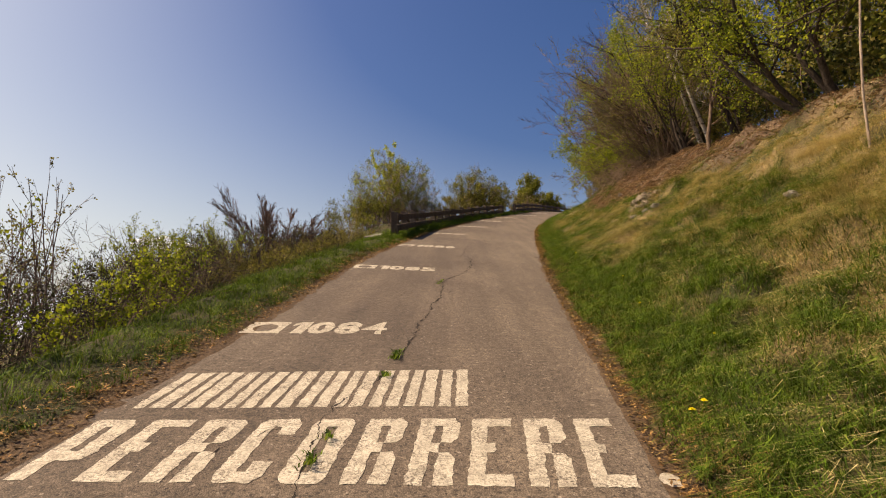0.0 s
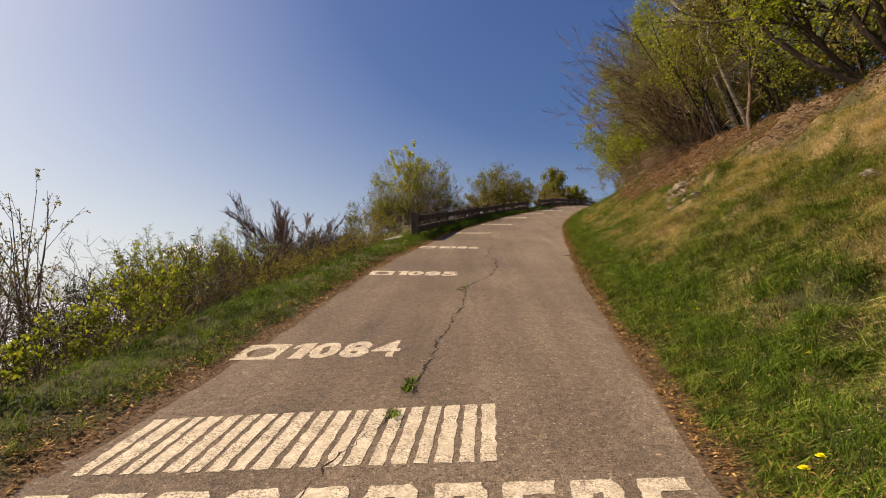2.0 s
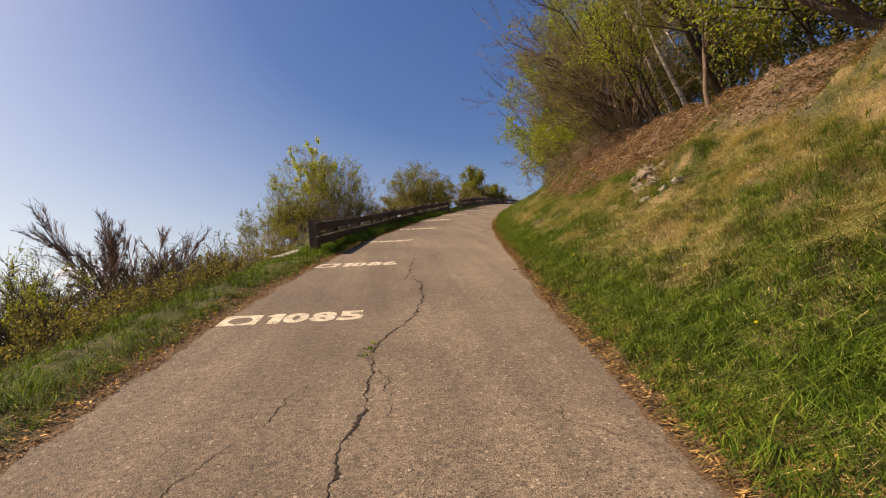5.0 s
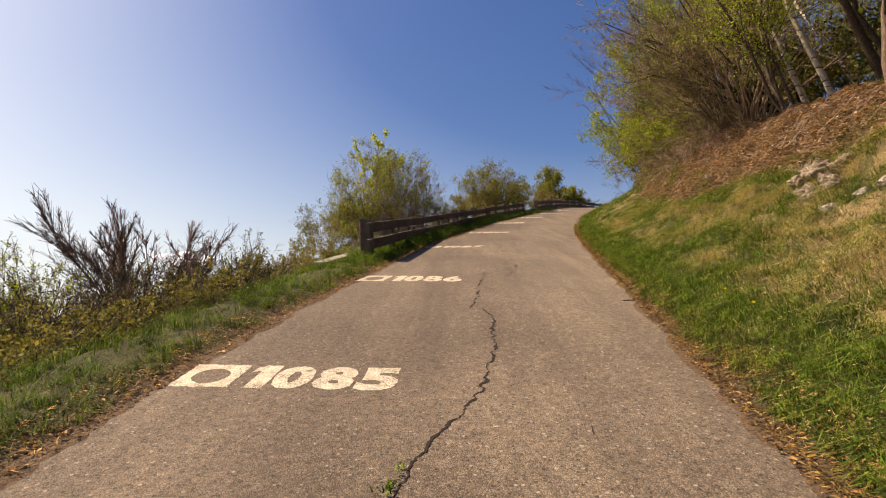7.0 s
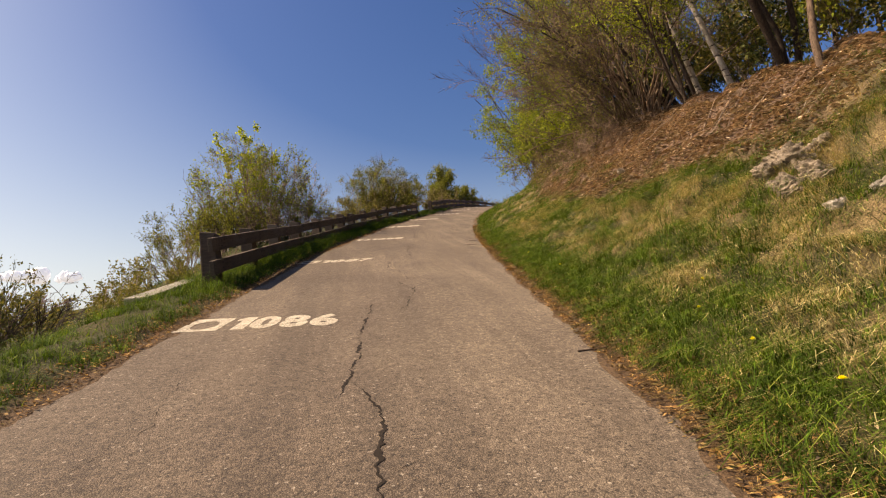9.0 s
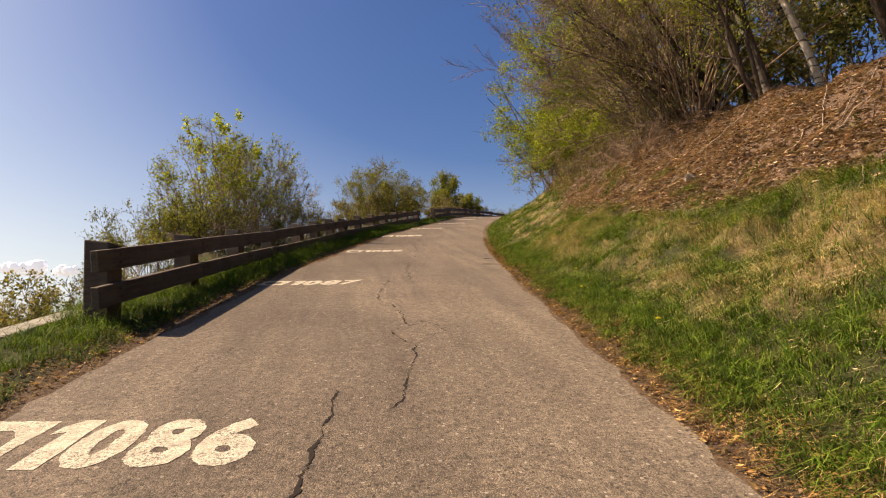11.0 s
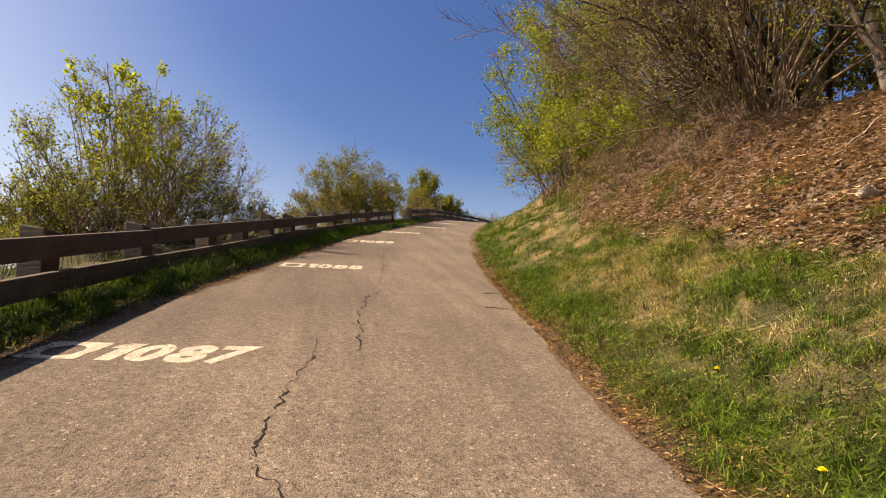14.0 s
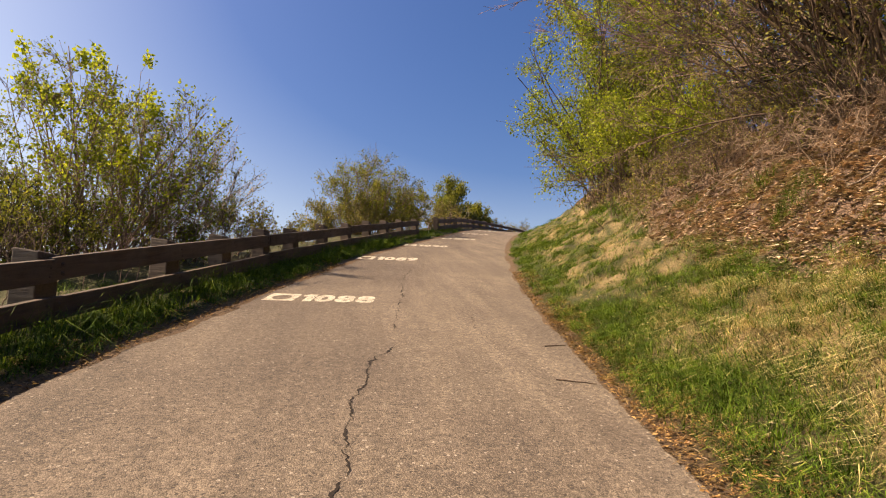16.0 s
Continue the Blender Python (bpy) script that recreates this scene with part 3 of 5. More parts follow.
MARKS = [("1084", (-1.77, 4.72), (-0.48, 4.86), (-0.47, 5.31), (-1.76, 5.13)), ("1085", (-1.47, 8.81), (-0.08, 8.71), (-0.06, 9.09), (-1.47, 9.21)),
         ("1086", (-1.08, 12.61), (0.34, 12.44), (0.37, 12.91), (-0.98, 13.08)), ("1087", (-0.50, 17.45), (0.82, 17.31), (0.94, 17.72), (-0.40, 17.80)),
         ("1088", (0.64, 22.16), (1.94, 22.22), (2.01, 22.70), (0.72, 22.64)), ("1089", (1.74, 27.0), (3.08, 27.2), (3.20, 27.80), (1.86, 27.6)),
         ("1090", (3.15, 31.0), (4.5, 31.25), (4.65, 31.85), (3.28, 31.6)), ("1091", (4.95, 34.9), (6.3, 35.2), (6.48, 35.85), (5.13, 35.55)),
         ("1092", (6.6, 39.1), (7.95, 39.5), (8.15, 40.15), (6.8, 39.75)), ("1093", (8.15, 43.3), (9.5, 43.75), (9.75, 44.4), (8.4, 43.95))]
for word, nl, nr, fr, fl in MARKS:
    marking("altitude_mark", "worn white altitude number painted across asphalt", "@ " + word, nl, nr, fr, fl, 0.07, 0.05, [1.5, 0.10, 0.66, 1, 1, 1])


# ---- cracks ----
def crack(points, width, seed):
    """A jagged open crack, wider here and there, along a line of points."""
    r = np.random.default_rng(seed)
    pts = [np.array(p, float) for p in points]
    line = []
    for a, b in zip(pts, pts[1:]):
        n = max(2, int(np.linalg.norm(b - a) / 0.02))
        for i in range(n):
            line.append(a + (b - a) * i / n)
    line.append(pts[-1])
    line = np.array(line)
    n = len(line)
    s = np.arange(n)
    side = np.gradient(line, axis=0)
    side = np.stack([side[:, 1], -side[:, 0]], 1) / (np.linalg.norm(side, axis=1, keepdims=True) + 1e-9)
    wander = (vnoise(s * 0.06, s * 0 + seed, seed) - 0.5) * 0.06 + (vnoise(s * 0.27, s * 0, seed + 1) - 0.5) * 0.045 + r.uniform(-0.008, 0.008, n)
    line = line + side * wander[:, None]
    w = width * (0.15 + 1.1 * vnoise(s * 0.22, s * 0, seed + 2) ** 1.5) * np.minimum(1, np.minimum(s, n - 1 - s) / 8 + 0.1)
    a, b = line + side * w[:, None] * 0.5 * r.uniform(0.3, 1.7, (n, 1)), line - side * w[:, None] * 0.5 * r.uniform(0.3, 1.7, (n, 1))
    verts = np.concatenate([np.c_[a, road_z(a[:, 0], a[:, 1]) + 0.0034], np.c_[b, road_z(b[:, 0], b[:, 1]) + 0.0034]])
    i = np.arange(n - 1)
    return mesh_fast("crack", verts, np.stack([i, i + n, i + n + 1, i + 1], 1), np.full(n - 1, 4), CRACK)


CRACKS = [([(-0.55, 1.9), (-0.57, 2.5), (-0.60, 3.16), (-0.45, 3.6), (-0.34, 3.95)], 0.012), ([(-0.31, 4.3), (-0.25, 4.75), (-0.18, 5.4), (0.0, 6.8), (0.03, 7.6)], 0.022),
          ([(0.15, 6.5), (0.13, 7.0), (0.02, 7.5)], 0.010), ([(-0.03, 7.6), (0.14, 8.1), (0.44, 8.73), (0.50, 9.24), (0.56, 9.8), (0.58, 10.55), (0.44, 10.93)], 0.028),
          ([(0.44, 8.73), (0.62, 8.82), (0.72, 8.8)], 0.008), ([(0.56, 9.9), (0.75, 10.0)], 0.007), ([(0.40, 10.75), (0.48, 11.5), (0.56, 12.3), (0.68, 13.3)], 0.022),
          ([(0.97, 12.89), (1.05, 13.07), (1.11, 13.5), (1.16, 13.84), (1.23, 14.16), (1.15, 14.37), (1.10, 14.48), (1.17, 14.78)], 0.016), ([(1.22, 14.70), (1.26, 14.98), (1.24, 15.44), (1.18, 15.58), (1.16, 15.89), (1.06, 16.05)], 0.020),
          ([(1.27, 14.98), (1.39, 14.94), (1.51, 14.86), (1.54, 14.54), (1.70, 14.47), (1.92, 14.40)], 0.012), ([(1.05, 16.1), (1.12, 16.9), (1.22, 17.4), (1.30, 17.95)], 0.020),
          ([(1.24, 17.45), (1.10, 17.5), (1.0, 17.6)], 0.007), ([(1.60, 17.5), (1.67, 18.7), (1.76, 19.4), (1.83, 19.85), (2.05, 20.3)], 0.020), ([(1.83, 19.85), (1.6, 19.95)], 0.007),
          ([(2.08, 20.8), (2.22, 22.0), (2.45, 24.0), (2.8, 26.0)], 0.018), ([(2.9, 20.2), (3.0, 22.2)], 0.010), ([(-0.9, 5.6), (-0.55, 6.5), (-0.35, 7.2)], 0.007),
          ([(1.53, 14.53), (1.44, 14.43), (1.38, 14.25)], 0.009), ([(-0.25, 13.6), (0.15, 15.4)], 0.006), ([(-0.3, 1.2), (-0.35, 2.1), (-0.55, 2.2)], 0.010),
          ([(-1.35, 2.15), (-1.15, 2.4), (-0.9, 2.75), (-0.8, 2.95)], 0.008), ([(1.75, 14.76), (1.98, 14.72), (2.25, 14.70), (2.48, 14.67)], 0.006),
          ([(0.9, 8.1), (1.05, 8.6), (1.0, 9.3)], 0.005), ([(-0.8, 9.9), (-0.55, 10.6), (-0.6, 11.3)], 0.005), ([(1.3, 6.0), (1.05, 6.3), (1.15, 6.9)], 0.006), ([(1.55, 8.0), (1.3, 8.25)], 0.005)]
for i, (pts, w) in enumerate(CRACKS):
    put("crack", crack(pts, w * 0.85, 100 + i * 7), road)


# ---- timber fences ----
def box(size, bevel, chamfer=0.0):
    bm = bmesh.new()
    bmesh.ops.create_cube(bm, size=1.0, matrix=Matrix.Diagonal((*size, 1)))
    if chamfer:
        for v in bm.verts:
            if v.co.z > 0 and v.co.x > 0:
                v.co.z -= chamfer
    bmesh.ops.bevel(bm, geom=bm.edges[:], offset=bevel, segments=2, affect="EDGES", profile=0.6)
    return bm


def mesh_from(bm, name, material):
    me = bpy.data.meshes.new(name)
    bm.to_mesh(me)
    bm.free()
    me.materials.append(material)
    return me


def fence(label, ys, joints, overhang, seed):
    """Posts at the stretches ys, with two long rails bolted on their road side; rails meet at the posts listed in joints."""
    r = np.random.default_rng(seed)
    y0, n = ys[0], len(ys) - 1
    root = tagged(empty("timber_fence", (float(at_left(y0, 0.5)), y0, float(ground_z(at_left(y0, 0.5), y0)))), label, "fence")
    inv = Matrix.Translation(root.location).inverted()
    post_mesh = mesh_from(box((0.20, 0.24, 1.25), 0.012, 0.035), "post", TIMBER)
    bolt_mesh = mesh_from(bolt_head(), "bolt", STEEL)
    spots = []
    for y in ys:
        x = float(at_left(y, 0.50 + 0.24 * ramp(y, 14.8, 20.0)))
        spots.append((x, y, float(road_z(x, y)) - 0.10 * ramp(y, 15.0, 19.5)))
    for i, (x, y, z) in enumerate(spots):
        a, b = spots[max(i - 1, 0)], spots[min(i + 1, n)]
        head = math.degrees(math.atan2(-(b[0] - a[0]), b[1] - a[1]))
        put("post", post_mesh, root, m=inv @ pose(x, y, z + 0.765 - 0.625 + r.uniform(-0.012, 0.03), r.uniform(-1.5, 1.5), -3.0 + r.uniform(-1.2, 1.2), head + r.uniform(-3, 3)))
    for level in (0.605, 0.305):
        for i, j in zip(joints, joints[1:]):
            a, b = np.array(spots[i]), np.array(spots[j])
            d = (b - a) / np.linalg.norm(b - a)
            a = a - d * overhang if i == 0 else a + d * 0.006
            b = b + d * 0.15 if j == n else b
            mids = np.array([np.array(spots[k]) - (a + (b - a) * (spots[k][1] - a[1]) / (b[1] - a[1])) for k in range(i, j + 1)])
            shift = np.array((mids[:, 0].max() * 0.5, 0, mids[:, 2].mean()))
            length = float(np.linalg.norm(b - a)) - 0.006
            mid = (a + b) / 2 + shift + np.array((0, 0, level + r.uniform(-0.008, 0.008)))
            side = np.array((d[1], -d[0], 0)) * (0.135 - 0.05 * level)
            me = mesh_from(rail_board(length, r), "rail", TIMBER)
            turn = Vector(d).to_track_quat("X", "Z").to_matrix().to_4x4()
            rail = put("rail", me, root, m=inv @ Matrix.Translation(mid + side) @ turn)
            for k in range(i, j + 1):
                along = float(np.dot(np.array(spots[k]) - (a + b) / 2, d))
                along = min(max(along, -length / 2 + 0.07), length / 2 - 0.07)
                for drop in (0.035, -0.035):
                    put("bolt", bolt_mesh, rail, m=pose(along + r.uniform(-0.01, 0.01), -0.034, drop, 90, 0, 0))
    return root


def bolt_head():
    """A domed coach-bolt head on its washer."""
    bm = bmesh.new()
    bmesh.ops.create_cone(bm, cap_ends=True, segments=12, radius1=0.020, radius2=0.019, depth=0.005)
    bmesh.ops.create_cone(bm, cap_ends=True, segments=12, radius1=0.012, radius2=0.007, depth=0.010, matrix=Matrix.Translation((0, 0, 0.007)))
    return bm


def rail_board(length, r):
    """A long sawn board, a little bowed, with worn edges."""
    bm = box((length, 0.065, 0.18), 0.008)
    cuts = [e for e in bm.edges if e.calc_length() > length * 0.5]
    bmesh.ops.subdivide_edges(bm, edges=cuts, cuts=9)
    o = r.uniform(0, 50)
    for v in bm.verts:
        k = v.co.x / length
        v.co.z += 0.010 * math.sin(3.1 * k + o) + 0.005 * (float(vnoise(v.co.x * 3, o, 9)) - 0.5)
        v.co.y += 0.008 * math.sin(4.0 * k + 2 * o)
    return bm


cloud(-1559, 3010, 318, 330, 55)
fence("weathered dark brown two-rail timber fence beside the road", [15.15, 16.95, 18.80, 20.34, 22.02, 23.23, 24.43, 25.65, 27.25, 28.78, 30.34, 31.86, 33.4, 35.2], [0, 3, 6, 9, 11, 13], 0.34, 3)
fence("far weathered two-rail timber fence on the bend", [38.9 + 1.5 * i for i in range(15)], [0, 2, 4, 6, 8, 10, 12, 14], 0.17, 4)


def concrete_kerb():
    a, b = np.array((-1.98, 14.3)), np.array((-1.72, 15.55))
    mid = (a + b) / 2
    root = tagged(empty("concrete_slab", (mid[0], mid[1], float(road_z(*mid)) + 0.06)), "pale weathered concrete slab set in the verge by the fence", "slab")
    head = math.degrees(math.atan2(-(b[0] - a[0]), b[1] - a[1]))
    part("slab", box((0.28, 1.35, 0.22), 0.02), CONCRETE, root, m=pose(0, 0, -0.09, 12.7, 0, head))
    return root


concrete_kerb()


# ---- woody plants ----
class Wood:
    """Gathers tapered tubes (stems, limbs, twigs) and the places where leaves sit."""

    def __init__(self, seed):
        self.r = np.random.default_rng(seed)
        self.v, self.f, self.count = [], [], 0
        self.tips = []
        self.fine = 0.0018
        self.bounds = None

    def within(self, p):
        """Whether a point lies inside the crown's rounded, uneven outline."""
        if self.bounds is None:
            return True
        cx, cy, rad, top = self.bounds
        x, y, z = (p[0] - cx) / rad, (p[1] - cy) / rad, p[2] / top
        uneven = 0.80 + 0.36 * noise.noise((x * 1.3 + rad * 9, y * 1.3, z * 2.2)) + 0.15 * noise.noise((x * 4, y * 4 + top * 7, z * 5))
        return math.sqrt(x * x + y * y + max(z - 0.22, 0) ** 2 / 0.61) < uneven + 0.12

    def tube(self, pts, r0, r1, sides):
        pts = np.array(pts)
        n = len(pts)
        t = np.gradient(pts, axis=0)
        t /= np.linalg.norm(t, axis=1, keepdims=True) + 1e-9
        ref = np.array((0.0, 0.0, 1.0)) if abs(t[0][2]) < 0.9 else np.array((1.0, 0.0, 0.0))
        u = np.cross(t, ref)
        u /= np.linalg.norm(u, axis=1, keepdims=True) + 1e-9
        w = np.cross(t, u)
        rad = np.linspace(r0, r1, n)[:, None]
        ring = np.empty((n, sides, 3))
        for k in range(sides):
            a = 2 * math.pi * k / sides
            ring[:, k] = pts + (u * math.cos(a) + w * math.sin(a)) * rad
        base = self.count
        i = (np.arange(n - 1)[:, None] * sides + np.arange(sides)[None, :]).ravel()
        j = (np.arange(n - 1)[:, None] * sides + (np.arange(sides)[None, :] + 1) % sides).ravel()
        self.v.append(ring.reshape(-1, 3))
        self.f.append(np.stack([i, j, j + sides, i + sides], 1) + base)
        self.count += n * sides

    def branch(self, p, d, length, radius, depth, up, wild, kids, spread, shrink=0.55, leafy=0.35):
        """Grows one limb and its side shoots. depth 0 is a twig, which carries leaves."""
        r = self.r
        n = 7 if depth > 1 else 3 if depth == 1 else 1
        pts, dirs = [np.array(p, float)], []
        d = np.array(d, float) / np.linalg.norm(d)
        for i in range(n):
            if dirs and not self.within(pts[-1]):
                break
            d = d + r.normal(0, wild, 3) + np.array((0, 0, up))
            d /= np.linalg.norm(d)
            dirs.append(d)
            pts.append(pts[-1] + d * length / n)
        n = len(dirs)
        self.tube(pts, radius, max(radius * (0.3 if depth else 0.4), self.fine * 0.66), 6 if radius > 0.025 else 4 if radius > 0.011 else 3)
        if depth == 0:
            for k in (0.3, 0.55, 0.8, 1.0):
                i = min(int(k * n), n - 1)
                self.tips.append((pts[i] + (pts[i + 1] - pts[i]) * (k * n - i), dirs[i]))
            return
        for k in range(kids[depth - 1]):
            s = r.uniform(leafy, 1.0)
            i = min(int(s * n), n - 1)
            q = pts[i] + (pts[i + 1] - pts[i]) * (s * n - i)
            side = np.cross(dirs[i], r.normal(0, 1, 3))
            side /= np.linalg.norm(side) + 1e-9
            a = r.uniform(0.6, 1.25) * spread
            nd = dirs[i] * math.cos(a) + side * math.sin(a)
            if depth == 1 and not self.within(q):
                continue
            self.branch(q, nd, length * shrink * r.uniform(0.6, 1.2) * (1.15 - 0.5 * s), max(radius * (1 - 0.6 * s) * 0.55, self.fine), depth - 1, up, wild, kids, spread, shrink, 0.2)

    def wood_mesh(self, name, material):
        f = np.concatenate(self.f)
        return mesh_fast(name, np.concatenate(self.v), f, np.full(len(f), 4), material, True)

    def leaf_mesh(self, name, material, per_tip, size, scatter=0.05, droop=0.2, keep=None):
        """Small folded leaves in clumps round the twigs."""
        r = self.r
        p = np.array([t[0] for t in self.tips])
        d = np.array([t[1] for t in self.tips])
        if keep is not None:
            k = keep(p)
            p, d = p[k], d[k]
        p, d = np.repeat(p, per_tip, 0), np.repeat(d, per_tip, 0)
        n = len(p)
        p = p + r.normal(0, scatter, (n, 3))
        axis = d * 0.5 + r.normal(0, 0.7, (n, 3)) + np.array((0, 0, -droop))
        axis /= np.linalg.norm(axis, axis=1, keepdims=True)
        side = np.cross(axis, r.normal(0, 1, (n, 3)))
        side /= np.linalg.norm(side, axis=1, keepdims=True) + 1e-9
        nor = np.cross(axis, side)
        L = size * r.uniform(0.55, 1.3, (n, 1))
        W = L * r.uniform(0.28, 0.42, (n, 1))
        v = np.stack([p, p + axis * L * 0.45 + side * W - nor * L * 0.08, p + axis * L, p + axis * L * 0.45 - side * W - nor * L * 0.08], 1).reshape(-1, 3)
        i = np.arange(n)[:, None] * 4
        loops = np.concatenate([i, i + 1, i + 2, i, i + 2, i + 3], 1)
        return mesh_fast(name, v, loops, np.full(n * 2, 3), material)


def plant(kind, label, x, y, seed, stems, height, lean=(0, 0), fan=0.5, radius=0.03, base=0.15, up=0.05, wild=0.12, kids=(5, 6), spread=0.8, depth=2,
          wood=BARK_BROWN, leaf=LEAF_GREEN, per_tip=3, size=0.05, scatter=0.05, shrink=0.5, sink=0.05, group="", leafy=0.3, keep=None, droop=0.2, category="shrub", fine=0.0018, crown=None):
    """A shrub or tree at (x, y): stems that fan out, limbs, twigs and a crown of leaves."""
    z = float(ground_z(x, y))
    root = tagged(empty(kind, (x, y, z)), label, category, group)
    w = Wood(seed)
    w.fine = fine
    w.bounds = (lean[0] * height * 0.5, lean[1] * height * 0.5, crown, height) if crown else None
    r = w.r
    for s in range(stems):
        a = r.uniform(0, 2 * math.pi)
        o = r.uniform(0, base)
        f = fan * (r.uniform(0.1, 1.0) if stems > 1 else 0.1)
        d = np.array((math.cos(a) * f + lean[0], math.sin(a) * f + lean[1], 1.0))
        ox, oy = math.cos(a) * o, math.sin(a) * o
        dz = float(ground_z(x + ox, y + oy)) - z
        k = r.uniform(0.65, 1.0) if stems > 1 else 1.0
        w.v, w.f, w.count = [], [], 0
        w.branch((ox, oy, dz - sink), d, height * k * math.sqrt(1 + 0.5 * f * f), radius * r.uniform(0.7, 1.1), depth, up, wild, kids, spread, shrink, leafy)
        put("trunk" if stems == 1 else "stem", w.wood_mesh("stem", wood), root)
    if per_tip:
        put("crown", w.leaf_mesh("crown", leaf, per_tip, size, scatter, droop, keep), root)
    return root

# shrubs on the valley side
for i, (x, y, h, n) in enumerate([(-4.2, 5.9, 2.5, 5), (-4.95, 6.3, 2.6, 6), (-4.65, 5.2, 2.1, 6), (-5.85, 6.9, 2.7, 6)]):
    plant("wild_shrub", "tall thin bare shrub with budding leaves on the verge", x, y, 200 + i, n - 1, h, fan=0.30, radius=0.016, kids=(4, 4), spread=0.55, wood=BARK_RED,
          leaf=LEAF_OLIVE, per_tip=1, size=0.034, scatter=0.015, wild=0.07, up=0.06, shrink=0.30, group="shrubs on the valley side", fine=0.003)
for i, (x, y, h, n, leaf) in enumerate([(-4.3, 8.2, 1.5, 12, LEAF_LIME), (-5.2, 9.4, 1.9, 10, LEAF_LIME), (-6.8, 12.7, 2.5, 12, LEAF_LIME), (-4.4, 9.6, 1.6, 14, LEAF_LIME), (-6.0, 11.0, 2.1, 12, LEAF_LIME),
                                        (-4.0, 7.0, 1.15, 10, LEAF_LIME), (-4.3, 10.7, 1.45, 12, LEAF_LIME), (-4.8, 8.7, 1.65, 8, LEAF_LIME), (-4.9, 11.9, 1.9, 14, LEAF_LIME), (-5.6, 13.2, 1.9, 12, LEAF_LIME)]):
    plant("leafy_shrub", "bushy shrub with dark stems and fresh yellow-green leaves below the verge", x, y, 220 + i, n, h - 0.28 * (y > 8.0), fan=0.36, radius=0.013, kids=(7, 5), spread=0.5, wood=(BARK_DARK, BARK_BROWN)[i % 2],
          leaf=leaf, per_tip=2, size=0.028, scatter=0.022, base=0.35, up=0.10, shrink=0.34, group="shrubs on the valley side", fine=0.0026)
for i, (yy, dd, h) in enumerate([(8.2, 1.9, 1.0), (8.9, 2.3, 1.2), (9.6, 1.8, 1.0), (10.2, 2.4, 1.25), (10.8, 1.9, 1.05), (11.4, 2.3, 1.2), (12.0, 1.8, 1.0), (12.5, 2.3, 1.1), (13.0, 1.7, 0.9), (7.4, 2.2, 1.1)]):
    plant("dead_thicket", "dense dark brown thicket of dead stems below the verge", float(at_left(yy, dd)), yy, 1600 + i, 16, h - 0.2, fan=0.75, radius=0.008, base=0.5, kids=(7, 5), spread=0.6,
          wood=(BARK_DARK, BARK_BROWN, BARK_DARK)[i % 3], leaf=LEAF_OLIVE, per_tip=i % 2, size=0.022, scatter=0.02, shrink=0.42, wild=0.16, group="thickets on the verge", fine=0.0032)
plant("broom_bush", "dark leafless broom bush with spreading brushy twigs", -4.1, 12.8, 243, 13, 1.85, lean=(0.08, 0), fan=1.05, radius=0.024, kids=(24, 16), spread=0.38, wood=BARK_RED,
      per_tip=0, up=0.05, wild=0.10, shrink=0.36, leafy=0.35, fine=0.0036)
for i, (x, y, h) in enumerate([(-3.3, 13.7, 1.1), (-3.1, 14.5, 0.95), (-4.3, 13.4, 1.1), (-3.5, 12.9, 0.9)]):
    plant("green_broom", "low dense olive green broom bush on the slope", x, y, 250 + i, 16, h - 0.15, fan=0.6, radius=0.008, kids=(7, 6), spread=0.35, wood=LEAF_DARK, leaf=LEAF_OLIVE,
          per_tip=1, size=0.03, scatter=0.02, base=0.35, shrink=0.4, group="low broom bushes", fine=0.003)
for i, (x, y, h, leaf) in enumerate([(-3.3, 16.4, 1.05, LEAF_OLIVE), (-3.6, 17.7, 0.9, LEAF_OLIVE), (-3.0, 19.0, 0.75, LEAF_OLIVE), (-3.3, 20.4, 0.85, LEAF_OLIVE), (-2.9, 21.8, 0.9, LEAF_GREEN),
                                     (-4.2, 19.4, 0.9, LEAF_OLIVE), (-4.0, 22.8, 1.3, LEAF_OLIVE), (-4.4, 15.2, 0.7, LEAF_OLIVE)]):
    plant("verge_shrub", "small sparse shrub with grey-green young leaves", x, y, 260 + i, 12, h, fan=0.42, radius=0.007, kids=(5, 4), spread=0.5, wood=BARK_PALE, leaf=leaf,
          per_tip=2, size=0.036, scatter=0.03, base=0.4, shrink=0.32, group="small shrubs on the verge")
for i in range(32):
    yy, dd = 3.0 + 11 * ((i * 0.618 + 0.1) % 1), 1.55 + 2.2 * ((i * 0.377 + 0.3) % 1)
    plant("bramble", "dense tangle of dark brown dead stems below the verge", float(at_left(yy, dd)), yy, 1200 + i, 13, 0.55 + 0.30 * dd, fan=0.8, radius=0.008, base=0.55, kids=(5, 5), spread=0.8,
          wood=(BARK_DARK, BARK_BROWN, BARK_DARK)[i % 3], leaf=(LEAF_OLIVE, LEAF_GREEN, LEAF_DARK)[i % 3], per_tip=(0, 0, 1)[i % 3], size=0.024, scatter=0.03, shrink=0.45, wild=0.2, up=0.0,
          group="brambles below the verge", fine=0.003)
for i in range(16):
    yy, dd = 18.0 + 22 * ((i * 0.618 + 0.4) % 1), 1.6 + 3.6 * ((i * 0.377 + 0.1) % 1)
    plant("underbrush", "dense brown leafless underbrush behind the fence", float(at_left(yy, dd)), yy, 1240 + i, 11, 1.0, fan=0.8, radius=0.009, base=0.9, kids=(6, 5), spread=0.7,
          wood=(BARK_RED, BARK_BROWN, BARK_BROWN)[i % 3], leaf=LEAF_OLIVE, per_tip=(0, 1, 0)[i % 3], size=0.05, scatter=0.05, shrink=0.45, wild=0.18, group="underbrush behind the fence", fine=0.0035)
